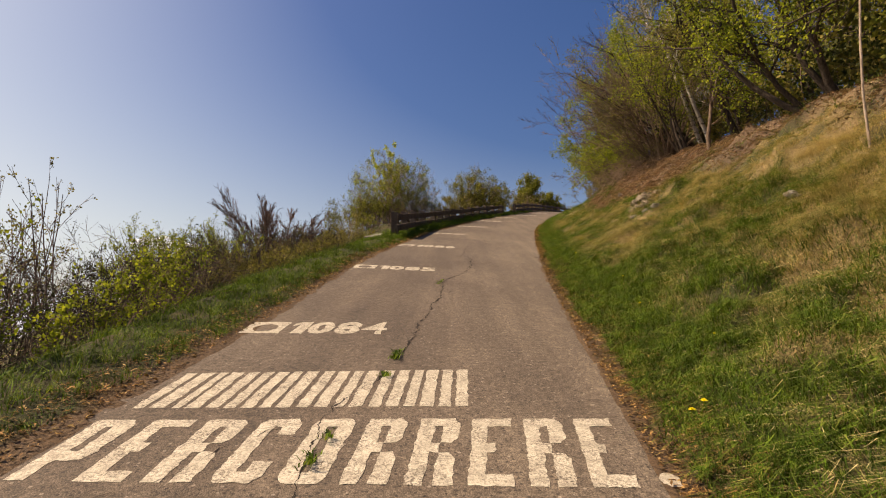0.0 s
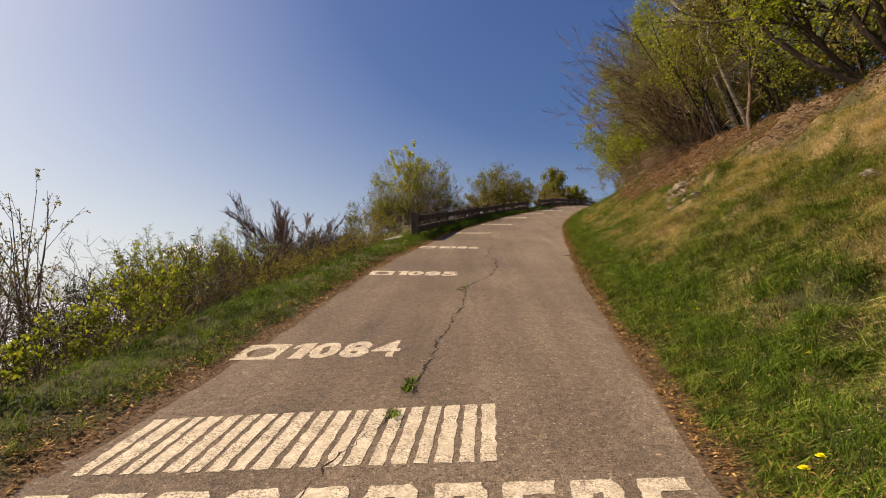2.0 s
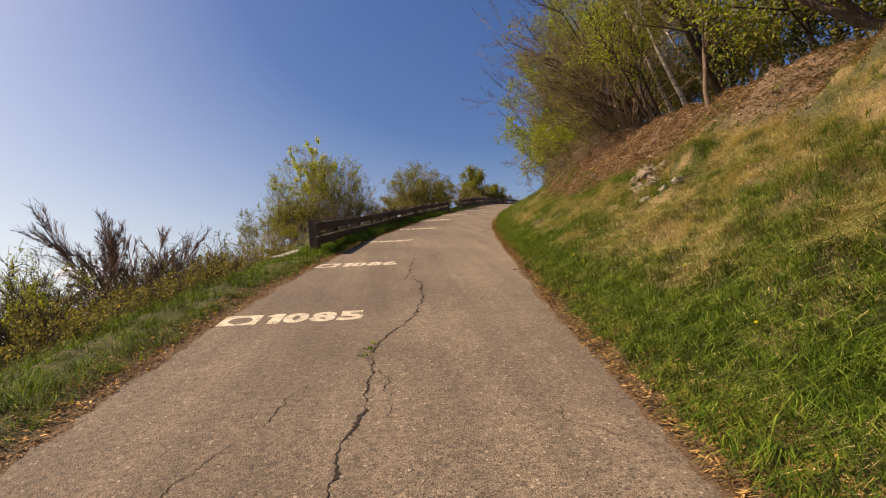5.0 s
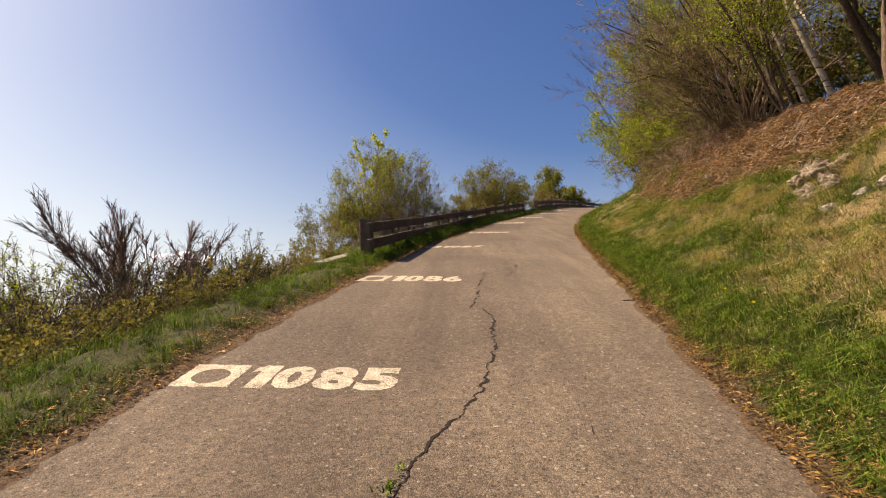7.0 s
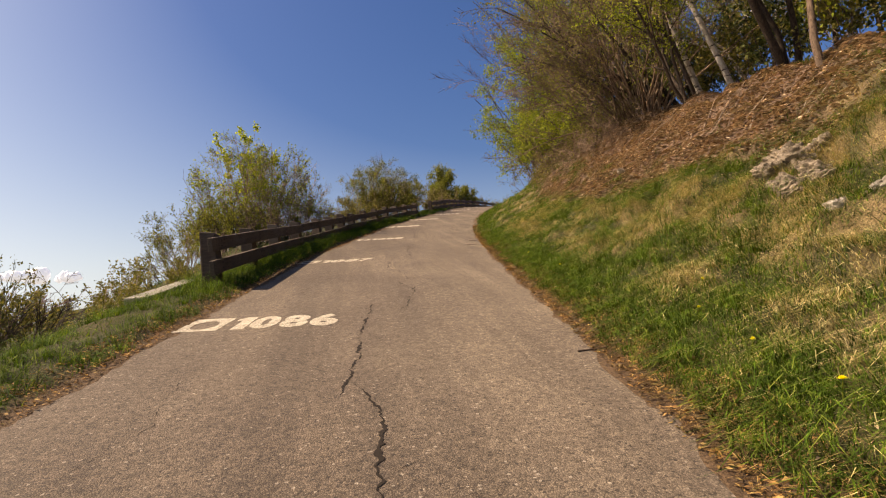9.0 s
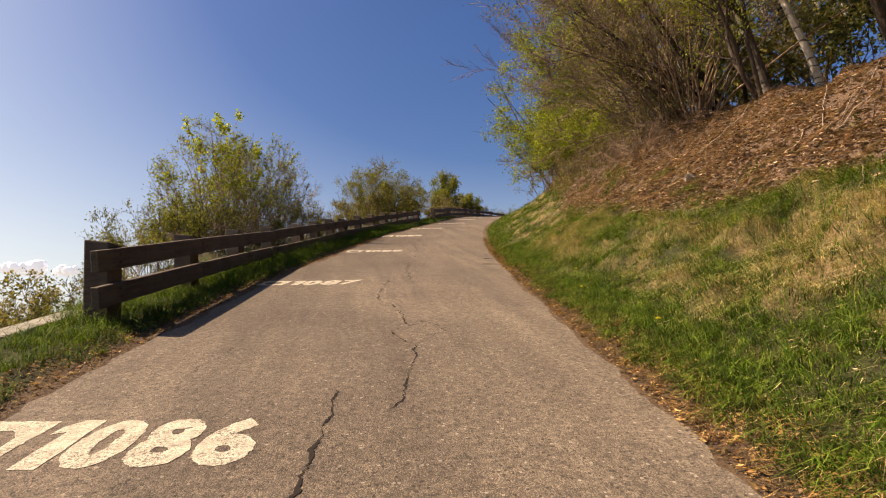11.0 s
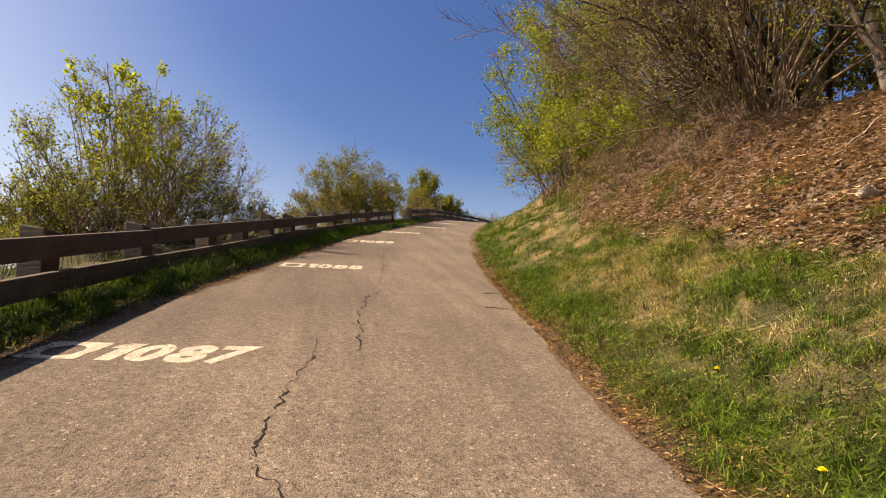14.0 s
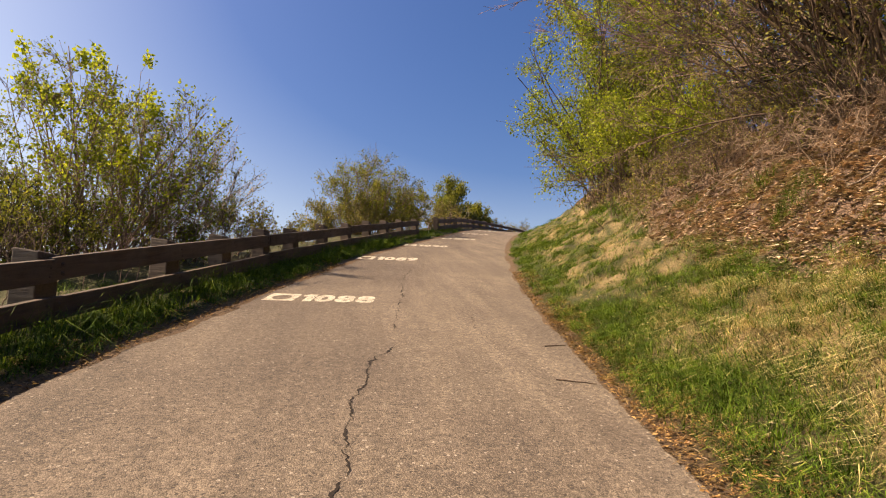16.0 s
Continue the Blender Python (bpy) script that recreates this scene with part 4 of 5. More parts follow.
for i, (yy, dd, h) in enumerate([(8.6, 1.8, 0.6), (9.4, 2.1, 0.7), (9.9, 1.6, 0.55), (10.5, 2.1, 0.7), (11.1, 1.7, 0.55), (11.7, 2.2, 0.6), (12.4, 1.8, 0.5), (8.0, 2.1, 0.7), (9.2, 1.3, 0.5), (9.8, 1.2, 0.45), (10.4, 1.35, 0.55), (11.0, 1.25, 0.5), (11.6, 1.35, 0.5), (10.1, 1.75, 0.65), (8.7, 1.3, 0.45)]):
    plant("dry_thicket", "low brown thicket of dead stems on the verge", float(at_left(yy, dd)), yy, 1540 + i, 11, h, fan=0.7, radius=0.006, base=0.5, kids=(5, 4), spread=0.6,
          wood=(BARK_BROWN, BARK_RED, BARK_DARK)[i % 3], leaf=LEAF_OLIVE, per_tip=1, size=0.03, scatter=0.02, shrink=0.45, wild=0.18, group="thickets on the verge")
for i, (yy, dd, h, n) in enumerate([(3.6, 1.25, 0.8, 7), (4.1, 1.5, 1.3, 5), (4.5, 1.3, 0.6, 7), (5.1, 1.5, 0.95, 7), (5.7, 1.35, 0.6, 7), (6.3, 1.6, 0.95, 8)] ):
    plant("verge_bush", "young leafy bush with reddish stems beside the grass verge", float(at_left(yy, dd)), yy, 1560 + i, n, h, fan=0.55, radius=0.007, base=0.4, kids=(8, 5), spread=0.55,
          wood=BARK_RED, leaf=LEAF_LIME, per_tip=1, size=0.034, scatter=0.02, shrink=0.40, up=0.08, wild=0.12, leafy=0.03, group="bushes beside the verge")
# trees behind the fence
plant("hazel_tree", "broad many-stemmed tree in yellow-green young leaf behind the fence", -2.75, 25.7, 300, 44, 3.7, fan=1.0, radius=0.022, base=0.9, kids=(15, 8), spread=0.75, wild=0.10,
      wood=BARK_TAN, leaf=LEAF_LIME, per_tip=1, size=0.055, scatter=0.05, shrink=0.36, up=0.03, leafy=0.04, category="tree", fine=0.0040, crown=2.5)
plant("tall_hazel", "upright shoots with large bright yellow-green leaves behind the fence", -2.45, 25.6, 305, 9, 4.15, fan=0.30, radius=0.020, base=0.7, kids=(8, 4), spread=0.6, wild=0.08,
      wood=BARK_TAN, leaf=LEAF_BRIGHT, per_tip=2, size=0.085, scatter=0.045, shrink=0.22, up=0.05, leafy=0.45, category="tree", fine=0.0040)
plant("twiggy_tree", "pale reddish twiggy tree with few leaves behind the fence", -1.75, 26.4, 301, 26, 3.4, fan=0.75, radius=0.018, base=0.7, kids=(13, 8), spread=0.6, wild=0.12,
      wood=BARK_PALE, leaf=LEAF_GREEN, per_tip=1, size=0.030, scatter=0.04, shrink=0.34, up=0.03, leafy=0.15, category="tree", fine=0.0036, crown=1.75)
for i, (x, y, h, rad) in enumerate([(-4.3, 24.6, 2.2, 1.6), (-1.35, 26.9, 1.6, 1.3), (-3.0, 24.2, 1.7, 1.5)]):
    plant("leafy_shrub", "low spreading shrub with small green leaves under the tree", x, y, 302 + 7 * i, 24, h, fan=1.1, radius=0.014, base=0.9, kids=(11, 7), spread=0.7,
          wood=(BARK_BROWN, BARK_RED, BARK_DARK)[i], leaf=LEAF_GREEN, per_tip=1, size=0.046, scatter=0.04, shrink=0.4, wild=0.14, fine=0.0035, crown=rad, group="shrubs under the tree")
for i, (x, y, h, n, rad, leaf) in enumerate([(2.45, 37.8, 3.7, 34, 2.7, LEAF_GREEN), (3.4, 39.6, 2.7, 22, 2.0, LEAF_GREEN), (1.1, 36.4, 2.3, 20, 1.7, LEAF_OLIVE), (5.2, 43.0, 2.3, 16, 1.6, LEAF_OLIVE)]):
    plant("hedge_tree", "rounded many-stemmed tree in spring leaf behind the fence", x, y, 310 + i, n, h, fan=1.0, radius=0.022, base=0.9, kids=(12, 7), spread=0.8,
          wood=BARK_TAN, leaf=leaf, per_tip=2, size=0.062, scatter=0.07, shrink=0.36, up=0.03, leafy=0.05, group="trees behind the fence", category="tree", fine=0.0045, crown=rad)
for i, (x, y, h, n, rad) in enumerate([(9.4, 56.0, 5.6, 16, 1.9), (12.1, 59.5, 4.4, 12, 1.5)]):
    plant("distant_tree", "far rounded green tree at the bend of the road", x, y, 320 + i, n, h, fan=0.45, radius=0.07, base=0.3, kids=(10, 7), spread=0.8,
          wood=BARK_DARK, leaf=LEAF_GREEN, per_tip=6, size=0.13, scatter=0.16, shrink=0.33, up=0.05, leafy=0.08, group="far trees", category="tree", crown=rad)
for i, (x, y, h) in enumerate([(7.8, 49.5, 1.8), (8.6, 53, 2.0), (10.8, 56, 1.8), (13.2, 58.5, 1.7), (15.8, 60.5, 1.7), (18.4, 63.5, 1.8)]):
    plant("distant_thicket", "far brownish leafless thicket at the bend", x, y, 330 + i, 10, h, fan=0.7, radius=0.025, base=0.8, kids=(5, 5), spread=0.7,
          wood=BARK_RED, leaf=LEAF_OLIVE, per_tip=1, size=0.09, scatter=0.1, shrink=0.42, group="far thickets", fine=0.006)

# trees and shrubs on the hill side
plant("coppiced_hazel", "old coppiced hazel with dozens of fanned brown stems", 9.5, 21.9, 400, 70, 5.8, lean=(-0.08, -0.05), fan=0.95, radius=0.027, base=0.5, kids=(8, 4), spread=0.55, wild=0.15,
      wood=BARK_TAN, leaf=LEAF_OLIVE, per_tip=1, size=0.045, scatter=0.05, shrink=0.38, up=-0.01, category="tree", sink=0.2, fine=0.006)
plant("spreading_tree", "dark leafless tree with long level branches over the bank", 11.2, 22.6, 407, 9, 6.8, lean=(-1.0, -0.1), fan=0.75, radius=0.060, base=0.5, kids=(11, 5), spread=0.6, wild=0.13,
      wood=BARK_DARK, per_tip=0, shrink=0.34, up=-0.015, leafy=0.25, category="tree", sink=0.2, fine=0.008)
plant("arching_hazel", "hazel with long bare arching branches reaching towards the road", 9.1, 22.3, 401, 22, 4.8, lean=(-0.70, 0.10), fan=0.9, radius=0.024, base=0.6, kids=(13, 9), spread=0.7, wild=0.15,
      wood=BARK_BROWN, leaf=LEAF_OLIVE, per_tip=1, size=0.05, scatter=0.06, shrink=0.36, up=0.0, category="tree", sink=0.2, fine=0.006)
plant("bare_hazel", "leafless hazel with thin reddish twigs arching towards the road", 9.0, 22.9, 406, 14, 5.4, lean=(-0.70, 0.0), fan=0.6, radius=0.018, base=0.7, kids=(13, 7), spread=0.5, wild=0.11,
      wood=BARK_RED, per_tip=0, shrink=0.36, up=0.03, leafy=0.35, category="tree", sink=0.2, fine=0.005)
plant("leafy_tree", "dense rounded tree in bright yellow-green leaf above the road", 10.35, 31.7, 402, 28, 9.6, lean=(-0.04, 0.0), fan=0.75, radius=0.04, base=0.8, wild=0.09, kids=(14, 9), spread=0.85,
      wood=BARK_BROWN, leaf=LEAF_LIME, per_tip=4, size=0.085, scatter=0.11, shrink=0.30, up=0.02, leafy=0.05, category="tree", sink=0.2, fine=0.005, crown=2.9)
plant("leafy_tree", "tall tree in yellow-green leaf on the bank", 11.6, 27.0, 403, 14, 9.5, lean=(-0.08, 0.0), fan=0.36, radius=0.045, base=1.2, wild=0.09, kids=(12, 9), spread=0.9,
      wood=BARK_BROWN, leaf=LEAF_LIME, per_tip=6, size=0.09, scatter=0.14, shrink=0.30, up=0.02, category="tree", sink=0.2, fine=0.005)
plant("bare_tree", "tall tree with bare reddish twigs above the road", 11.4, 28.6, 404, 9, 8.5, lean=(-0.10, 0.0), fan=0.30, radius=0.035, base=0.5, kids=(12, 8), spread=0.6,
      wood=BARK_RED, leaf=LEAF_LIME, per_tip=1, size=0.05, scatter=0.05, shrink=0.36, up=0.03, wild=0.08, category="tree", sink=0.2, fine=0.006)
for i, (x, y, h) in enumerate([(9.1, 28.6, 2.8), (9.4, 30.6, 3.2), (9.9, 32.6, 3.2), (8.9, 26.6, 2.2)]):
    plant("leafy_thicket", "dense bright green thicket at the top of the bank", x, y, 1380 + i, 16, h, fan=0.6, radius=0.016, base=0.7, kids=(6, 6), spread=0.8, wood=BARK_BROWN, leaf=LEAF_LIME,
          per_tip=3, size=0.07, scatter=0.08, shrink=0.42, group="thickets on the bank", fine=0.004)
for i, (x, y, h, leaf) in enumerate([(8.4, 27.2, 2.6, LEAF_OLIVE), (9.0, 29.0, 2.6, LEAF_GREEN), (9.6, 25.4, 2.0, LEAF_OLIVE), (10.8, 34.5, 3.0, LEAF_GREEN), (8.3, 24.4, 1.2, LEAF_OLIVE), (8.0, 25.6, 1.2, LEAF_OLIVE), (7.6, 26.6, 1.0, LEAF_OLIVE), (8.8, 22.8, 1.1, LEAF_OLIVE), (9.0, 23.8, 1.4, LEAF_OLIVE), (7.3, 24.6, 0.7, LEAF_OLIVE), (8.0, 22.2, 0.7, LEAF_OLIVE)]):
    plant("bank_shrub", "tangled twiggy shrub with a few leaves on the bank", x, y, 1340 + i, 9, h, fan=0.8, radius=0.014, base=0.5, kids=(5, 5), spread=0.8, wood=(BARK_BROWN, BARK_TAN)[i % 2], leaf=leaf,
          per_tip=1, size=0.045, scatter=0.05, shrink=0.45, wild=0.17, group="shrubs on the bank", fine=0.005)
plant("leaning_tree", "dark gnarled tree leaning over the bank in young leaf", 6.9, 9.0, 420, 4, 5.4, lean=(-0.75, 0.30), fan=0.5, radius=0.085, wild=0.16, base=0.35, kids=(13, 10), spread=0.75,
      wood=BARK_DARK, leaf=LEAF_LIME, per_tip=8, size=0.055, scatter=0.10, shrink=0.42, up=0.03, category="tree", sink=0.2, fine=0.0035)
plant("leaning_tree", "dark gnarled tree leaning over the bank in young leaf", 9.9, 17.0, 421, 4, 7.0, lean=(-0.45, -0.25), fan=0.5, radius=0.09, wild=0.16, base=0.35, kids=(13, 10), spread=0.8,
      wood=BARK_DARK, leaf=LEAF_OLIVE, per_tip=7, size=0.055, scatter=0.10, shrink=0.42, up=0.02, category="tree", sink=0.2, fine=0.0035)
plant("leaning_tree", "dark gnarled tree leaning over the bank in young leaf", 8.7, 18.7, 422, 4, 6.0, lean=(-0.4, 0.0), fan=0.5, radius=0.06, base=0.3, wild=0.14, kids=(12, 10), spread=0.8,
      wood=BARK_DARK, leaf=LEAF_LIME, per_tip=5, size=0.055, scatter=0.09, shrink=0.42, up=0.02, category="tree", sink=0.2, fine=0.0035)
# added mostly out of view, so that its crown shades the upper bank
plant("leaning_tree", "dark gnarled tree leaning over the bank in young leaf", 7.9, 6.2, 425, 4, 5.4, lean=(-0.70, 0.0), fan=0.5, radius=0.08, wild=0.16, base=0.35, kids=(13, 10), spread=0.75,
      wood=BARK_DARK, leaf=LEAF_LIME, per_tip=8, size=0.055, scatter=0.10, shrink=0.42, up=0.03, category="tree", sink=0.2, fine=0.0035)
for i, (yy, dd, h) in enumerate([(21.0, 3.3, 0.9), (21.6, 4.0, 1.2), (22.3, 3.2, 0.9), (22.8, 4.2, 1.2), (23.5, 3.4, 1.0), (24.2, 3.9, 1.1), (20.4, 4.2, 0.9), (25.0, 3.3, 0.9)]):
    plant("brush_tangle", "tangle of reddish-brown dead stems at the foot of the hazel", float(at_right(yy, dd)), yy, 1520 + i, 16, h, fan=1.0, radius=0.007, base=0.6, kids=(5, 4), spread=0.8,
          wood=(BARK_TAN, BARK_BROWN)[i % 2], leaf=LEAF_GREEN, per_tip=i % 2, size=0.03, shrink=0.5, wild=0.22, up=0.0, group="brush under the hazel", fine=0.005)
plant("young_tree", "young tree with grey-brown bark and fresh leaves on the bank", 7.1, 13.7, 423, 1, 3.4, lean=(-0.10, 0.0), radius=0.055, wild=0.13, kids=(13, 8), spread=0.95, base=0.0,
      wood=BARK_BROWN, leaf=LEAF_LIME, per_tip=4, size=0.075, scatter=0.06, shrink=0.48, category="tree", sink=0.15, leafy=0.25)
for i, (x, y, h, lean) in enumerate([(10.2, 20.1, 6.5, -0.45), (9.6, 18.2, 6.5, -0.35), (11.3, 23.6, 7.0, -0.3)]):
    plant("leaning_birch", "white-barked birch leaning over the bank", x, y, 430 + i, 1, h, lean=(lean, 0.0), radius=0.085, wild=0.14, kids=(10, 8), spread=0.8, base=0.0, wood=BARK_BIRCH, leaf=LEAF_GREEN,
          per_tip=3, size=0.06, scatter=0.08, shrink=0.36, category="tree", sink=0.2, leafy=0.4, fine=0.005, group="birches on the bank")
plant("young_tree", "slender white-stemmed sapling on the grassy bank", 4.55, 5.45, 424, 1, 4.4, lean=(-0.22, 0.0), radius=0.024, kids=(7, 5), spread=0.6, base=0.0,
      wood=BARK_PALE, leaf=LEAF_LIME, per_tip=1, size=0.045, scatter=0.03, shrink=0.25, category="tree", sink=0.1, wild=0.10, leafy=0.6)
WOOD = [(13.0, 24.0, 8.0, -0.35, BARK_BIRCH), (14.5, 26.5, 8.5, -0.2, BARK_BIRCH), (12.2, 20.5, 7.5, -0.3, BARK_BIRCH), (15.0, 22.0, 8.0, -0.1, BARK_BIRCH), (12.0, 13.0, 7.0, -0.2, BARK_DARK),
        (10.5, 10.5, 6.5, -0.3, BARK_DARK), (14.0, 16.5, 8.0, -0.2, BARK_DARK), (9.0, 6.5, 6.0, -0.25, BARK_BROWN), (16.5, 31.0, 8.5, -0.2, BARK_BIRCH), (14.0, 36.0, 8.0, -0.2, BARK_BROWN),
        (17.0, 18.0, 8.5, 0.0, BARK_DARK), (12.5, 8.5, 7.0, -0.1, BARK_DARK), (18.0, 26.0, 9.0, 0.0, BARK_DARK), (8.0, 3.0, 6.0, -0.1, BARK_BROWN), (11.0, 2.0, 7.0, 0.0, BARK_DARK), (6.9, 6.2, 4.0, -0.2, BARK_BROWN),
        (11.2, 15.2, 7.0, -0.3, BARK_DARK), (13.6, 19.0, 7.5, -0.3, BARK_BROWN), (12.4, 28.8, 8.0, -0.2, BARK_BROWN), (16.0, 24.5, 8.0, -0.2, BARK_DARK), (13.0, 11.0, 7.5, -0.2, BARK_DARK), (15.5, 13.5, 8.0, -0.1, BARK_DARK),
        (19.0, 22.0, 9.0, 0.0, BARK_DARK), (13.2, 32.5, 8.0, -0.2, BARK_DARK), (17.5, 35.5, 9.0, 0.0, BARK_DARK), (20.0, 30.0, 9.0, 0.0, BARK_DARK), (15.5, 6.0, 8.0, 0.0, BARK_DARK), (18.5, 11.0, 9.0, 0.0, BARK_DARK)]
for i, (x, y, h, lean, wood) in enumerate(WOOD):
    plant("forest_tree", "slim white-barked birch in the hillside wood" if wood == BARK_BIRCH else "slim dark tree in the hillside wood", x, y, 440 + i, 1, h, lean=(lean, 0.05),
          radius=0.10, kids=(12, 10), spread=0.95, wood=wood, leaf=(LEAF_GREEN, LEAF_LIME, LEAF_OLIVE)[i % 3], per_tip=4, size=0.11, scatter=0.2, shrink=0.40, base=0.0,
          group="trees of the hillside wood", category="tree", sink=0.2, leafy=0.12, fine=0.005)
for i in range(13):
    yy, dd = 7 + 32 * ((i * 0.618) % 1), 6.3 + 4.2 * ((i * 0.377) % 1)
    plant("wood_shrub", "brushy undergrowth shrub in the hillside wood", float(at_right(yy, dd)), yy, 1400 + i, 5, 2.9, fan=0.65, radius=0.018, base=0.6, kids=(5, 4), spread=0.9,
          wood=(BARK_BROWN, BARK_PALE, BARK_RED)[i % 3], leaf=(LEAF_OLIVE, LEAF_GREEN, LEAF_DARK)[i % 3], per_tip=4, size=0.12, scatter=0.14, shrink=0.45, leafy=0.1, group="undergrowth of the hillside wood")

for i in range(15):
    yy, dd = 4.5 + 23 * ((i * 0.618 + 0.2) % 1), 5.9 + 2.8 * ((i * 0.377 + 0.1) % 1)
    plant("ridge_shrub", "dark leafy undergrowth shrub at the top of the bank", float(at_right(yy, dd)), yy, 1460 + i, 6, 2.6, fan=0.65, radius=0.016, base=0.7, kids=(5, 4), spread=0.9,
          wood=(BARK_DARK, BARK_BROWN)[i % 2], leaf=(LEAF_DARK, LEAF_OLIVE, LEAF_DARK)[i % 3], per_tip=4, size=0.10, scatter=0.12, shrink=0.45, leafy=0.1, group="undergrowth on the ridge")


# ---- stones ----
def rock(name, label, x, y, size, seed, material, sink=0.3, parent=None, angular=0.5):
    r = np.random.default_rng(seed)
    bm = bmesh.new()
    bmesh.ops.create_icosphere(bm, subdivisions=4, radius=1.0)
    o = Vector(r.uniform(-50, 50, 3))
    cuts = [(Vector(r.normal(0, 1, 3)).normalized(), r.uniform(0.45, 0.85)) for _ in range(9)]
    for v in bm.verts:
        p = v.co.copy()
        for nrm, dist in cuts:
            over = p.dot(nrm) - dist
            if over > 0:
                p -= nrm * over * (0.5 + angular * 0.5)
        cell, _ = noise.voronoi(p * 1.9 + o)
        p *= 0.86 + 0.62 * min(cell[1] - cell[0], 0.40) + 0.24 * noise.noise(p * 1.7 + o) + 0.14 * noise.noise(p * 4 + o) + 0.09 * noise.noise(p * 9 + o)
        v.co = Vector((p.x * size[0], p.y * size[1], p.z * size[2]))
    z = float(ground_z(x, y)) + size[2] * (1 - 2 * sink) * 0.5
    me = mesh_from(bm, name, material)
    ob = put(name, me, m=pose(x, y, z, r.uniform(-15, 15), r.uniform(-15, 15) - 25, r.uniform(0, 360)))
    return tagged(ob, label, "rock", "stones on the bank")


for i, (x, y, s) in enumerate([(4.66, 11.95, (0.22, 0.19, 0.20)), (4.42, 11.78, (0.18, 0.17, 0.16)), (4.84, 12.10, (0.17, 0.14, 0.13)), (4.62, 11.62, (0.18, 0.15, 0.13)), (4.26, 11.60, (0.13, 0.12, 0.10)), (4.88, 11.80, (0.15, 0.14, 0.12)),
                               (4.50, 12.08, (0.15, 0.13, 0.13)), (4.35, 11.35, (0.12, 0.10, 0.08))]):
    rock("limestone_rock", "rough grey limestone boulder bedded in the grassy bank", x, y, s, 500 + i, ROCK, 0.44)
for i, (x, y, s) in enumerate([(4.18, 10.75, (0.14, 0.08, 0.07)), (4.02, 10.95, (0.10, 0.08, 0.06)), (4.3, 10.55, (0.10, 0.08, 0.06))]):
    rock("limestone_rock", "pale broken limestone showing through the turf", x, y, s, 510 + i, ROCK_PALE, 0.4)
rock("white_stone", "white stone lying on dead leaves on the bank", 5.92, 17.3, (0.13, 0.10, 0.08), 520, ROCK_PALE, 0.2)
rock("white_stone", "white stone in grass on the bank", 4.0, 5.9, (0.10, 0.08, 0.06), 521, ROCK_PALE, 0.25)


# ---- grass, straw and dead leaves ----
def blade_mesh(name, x, y, length, width, lean, material, seed, heading, lower=1.0):
    """Bent tapering blades, each five points; heading is the way each one falls."""
    r = np.random.default_rng(seed)
    n = len(x)
    inside = (x > x_left(y) + 0.03) & (x < x_right(y) - 0.03)
    z = np.where(inside, road_z(x, y) - 0.005, ground_z(x, y) - 0.01)
    p = np.stack([x, y, z], 1)
    a = heading + r.normal(0, 0.55, n)
    d = np.stack([np.cos(a), np.sin(a), np.zeros(n)], 1)
    b = a + math.pi / 2 + r.normal(0, 0.6, n)
    side = np.stack([np.cos(b), np.sin(b), np.zeros(n)], 1) * (width * 0.5)[:, None]
    tilt = (lean * r.uniform(0.15, 1.5, n))[:, None]
    up = np.array((0, 0, 1.0)) * lower
    mid = p + (up * 0.58 + d * 0.25 * tilt) * length[:, None]
    tip = p + (up * np.maximum(1.0 - 0.45 * tilt, 0.15) + d * 0.85 * tilt) * length[:, None]
    v = np.stack([p - side, p + side, mid + side * 0.7, mid - side * 0.7, tip], 1).reshape(-1, 3)
    i = np.arange(n)[:, None] * 5
    loops = np.concatenate([i, i + 1, i + 2, i + 3, i + 2, i + 4], 1)
    return mesh_fast(name, v, loops, np.full(2 * n, 3), material)


def tufted(n, y0, y1, d0, d1, side, seed, tuft=0.075, per=42):
    """Places of blades gathered in tufts, by stretch of road and distance from its edge, with the way each blade falls and its tuft's size."""
    r = np.random.default_rng(seed)
    m = n // per
    y, d = r.uniform(y0, y1, m), r.uniform(d0, d1, m)
    size = np.repeat(r.uniform(0.45, 1.0, m) ** 1.5 * r.uniform(0.8, 1.7, m), per)
    oy, od = r.normal(0, tuft, m * per) * size, r.normal(0, tuft, m * per) * size
    y, d = np.repeat(y, per) + oy, np.repeat(d, per) + od
    x = at_right(y, d) if side > 0 else at_left(y, d)
    fall = np.repeat(r.uniform(0, 2 * math.pi, m), per)
    heading = np.arctan2(oy / tuft + 0.7 * np.sin(fall), od * side / tuft + 0.7 * np.cos(fall))
    return x, y, d, r, heading, size


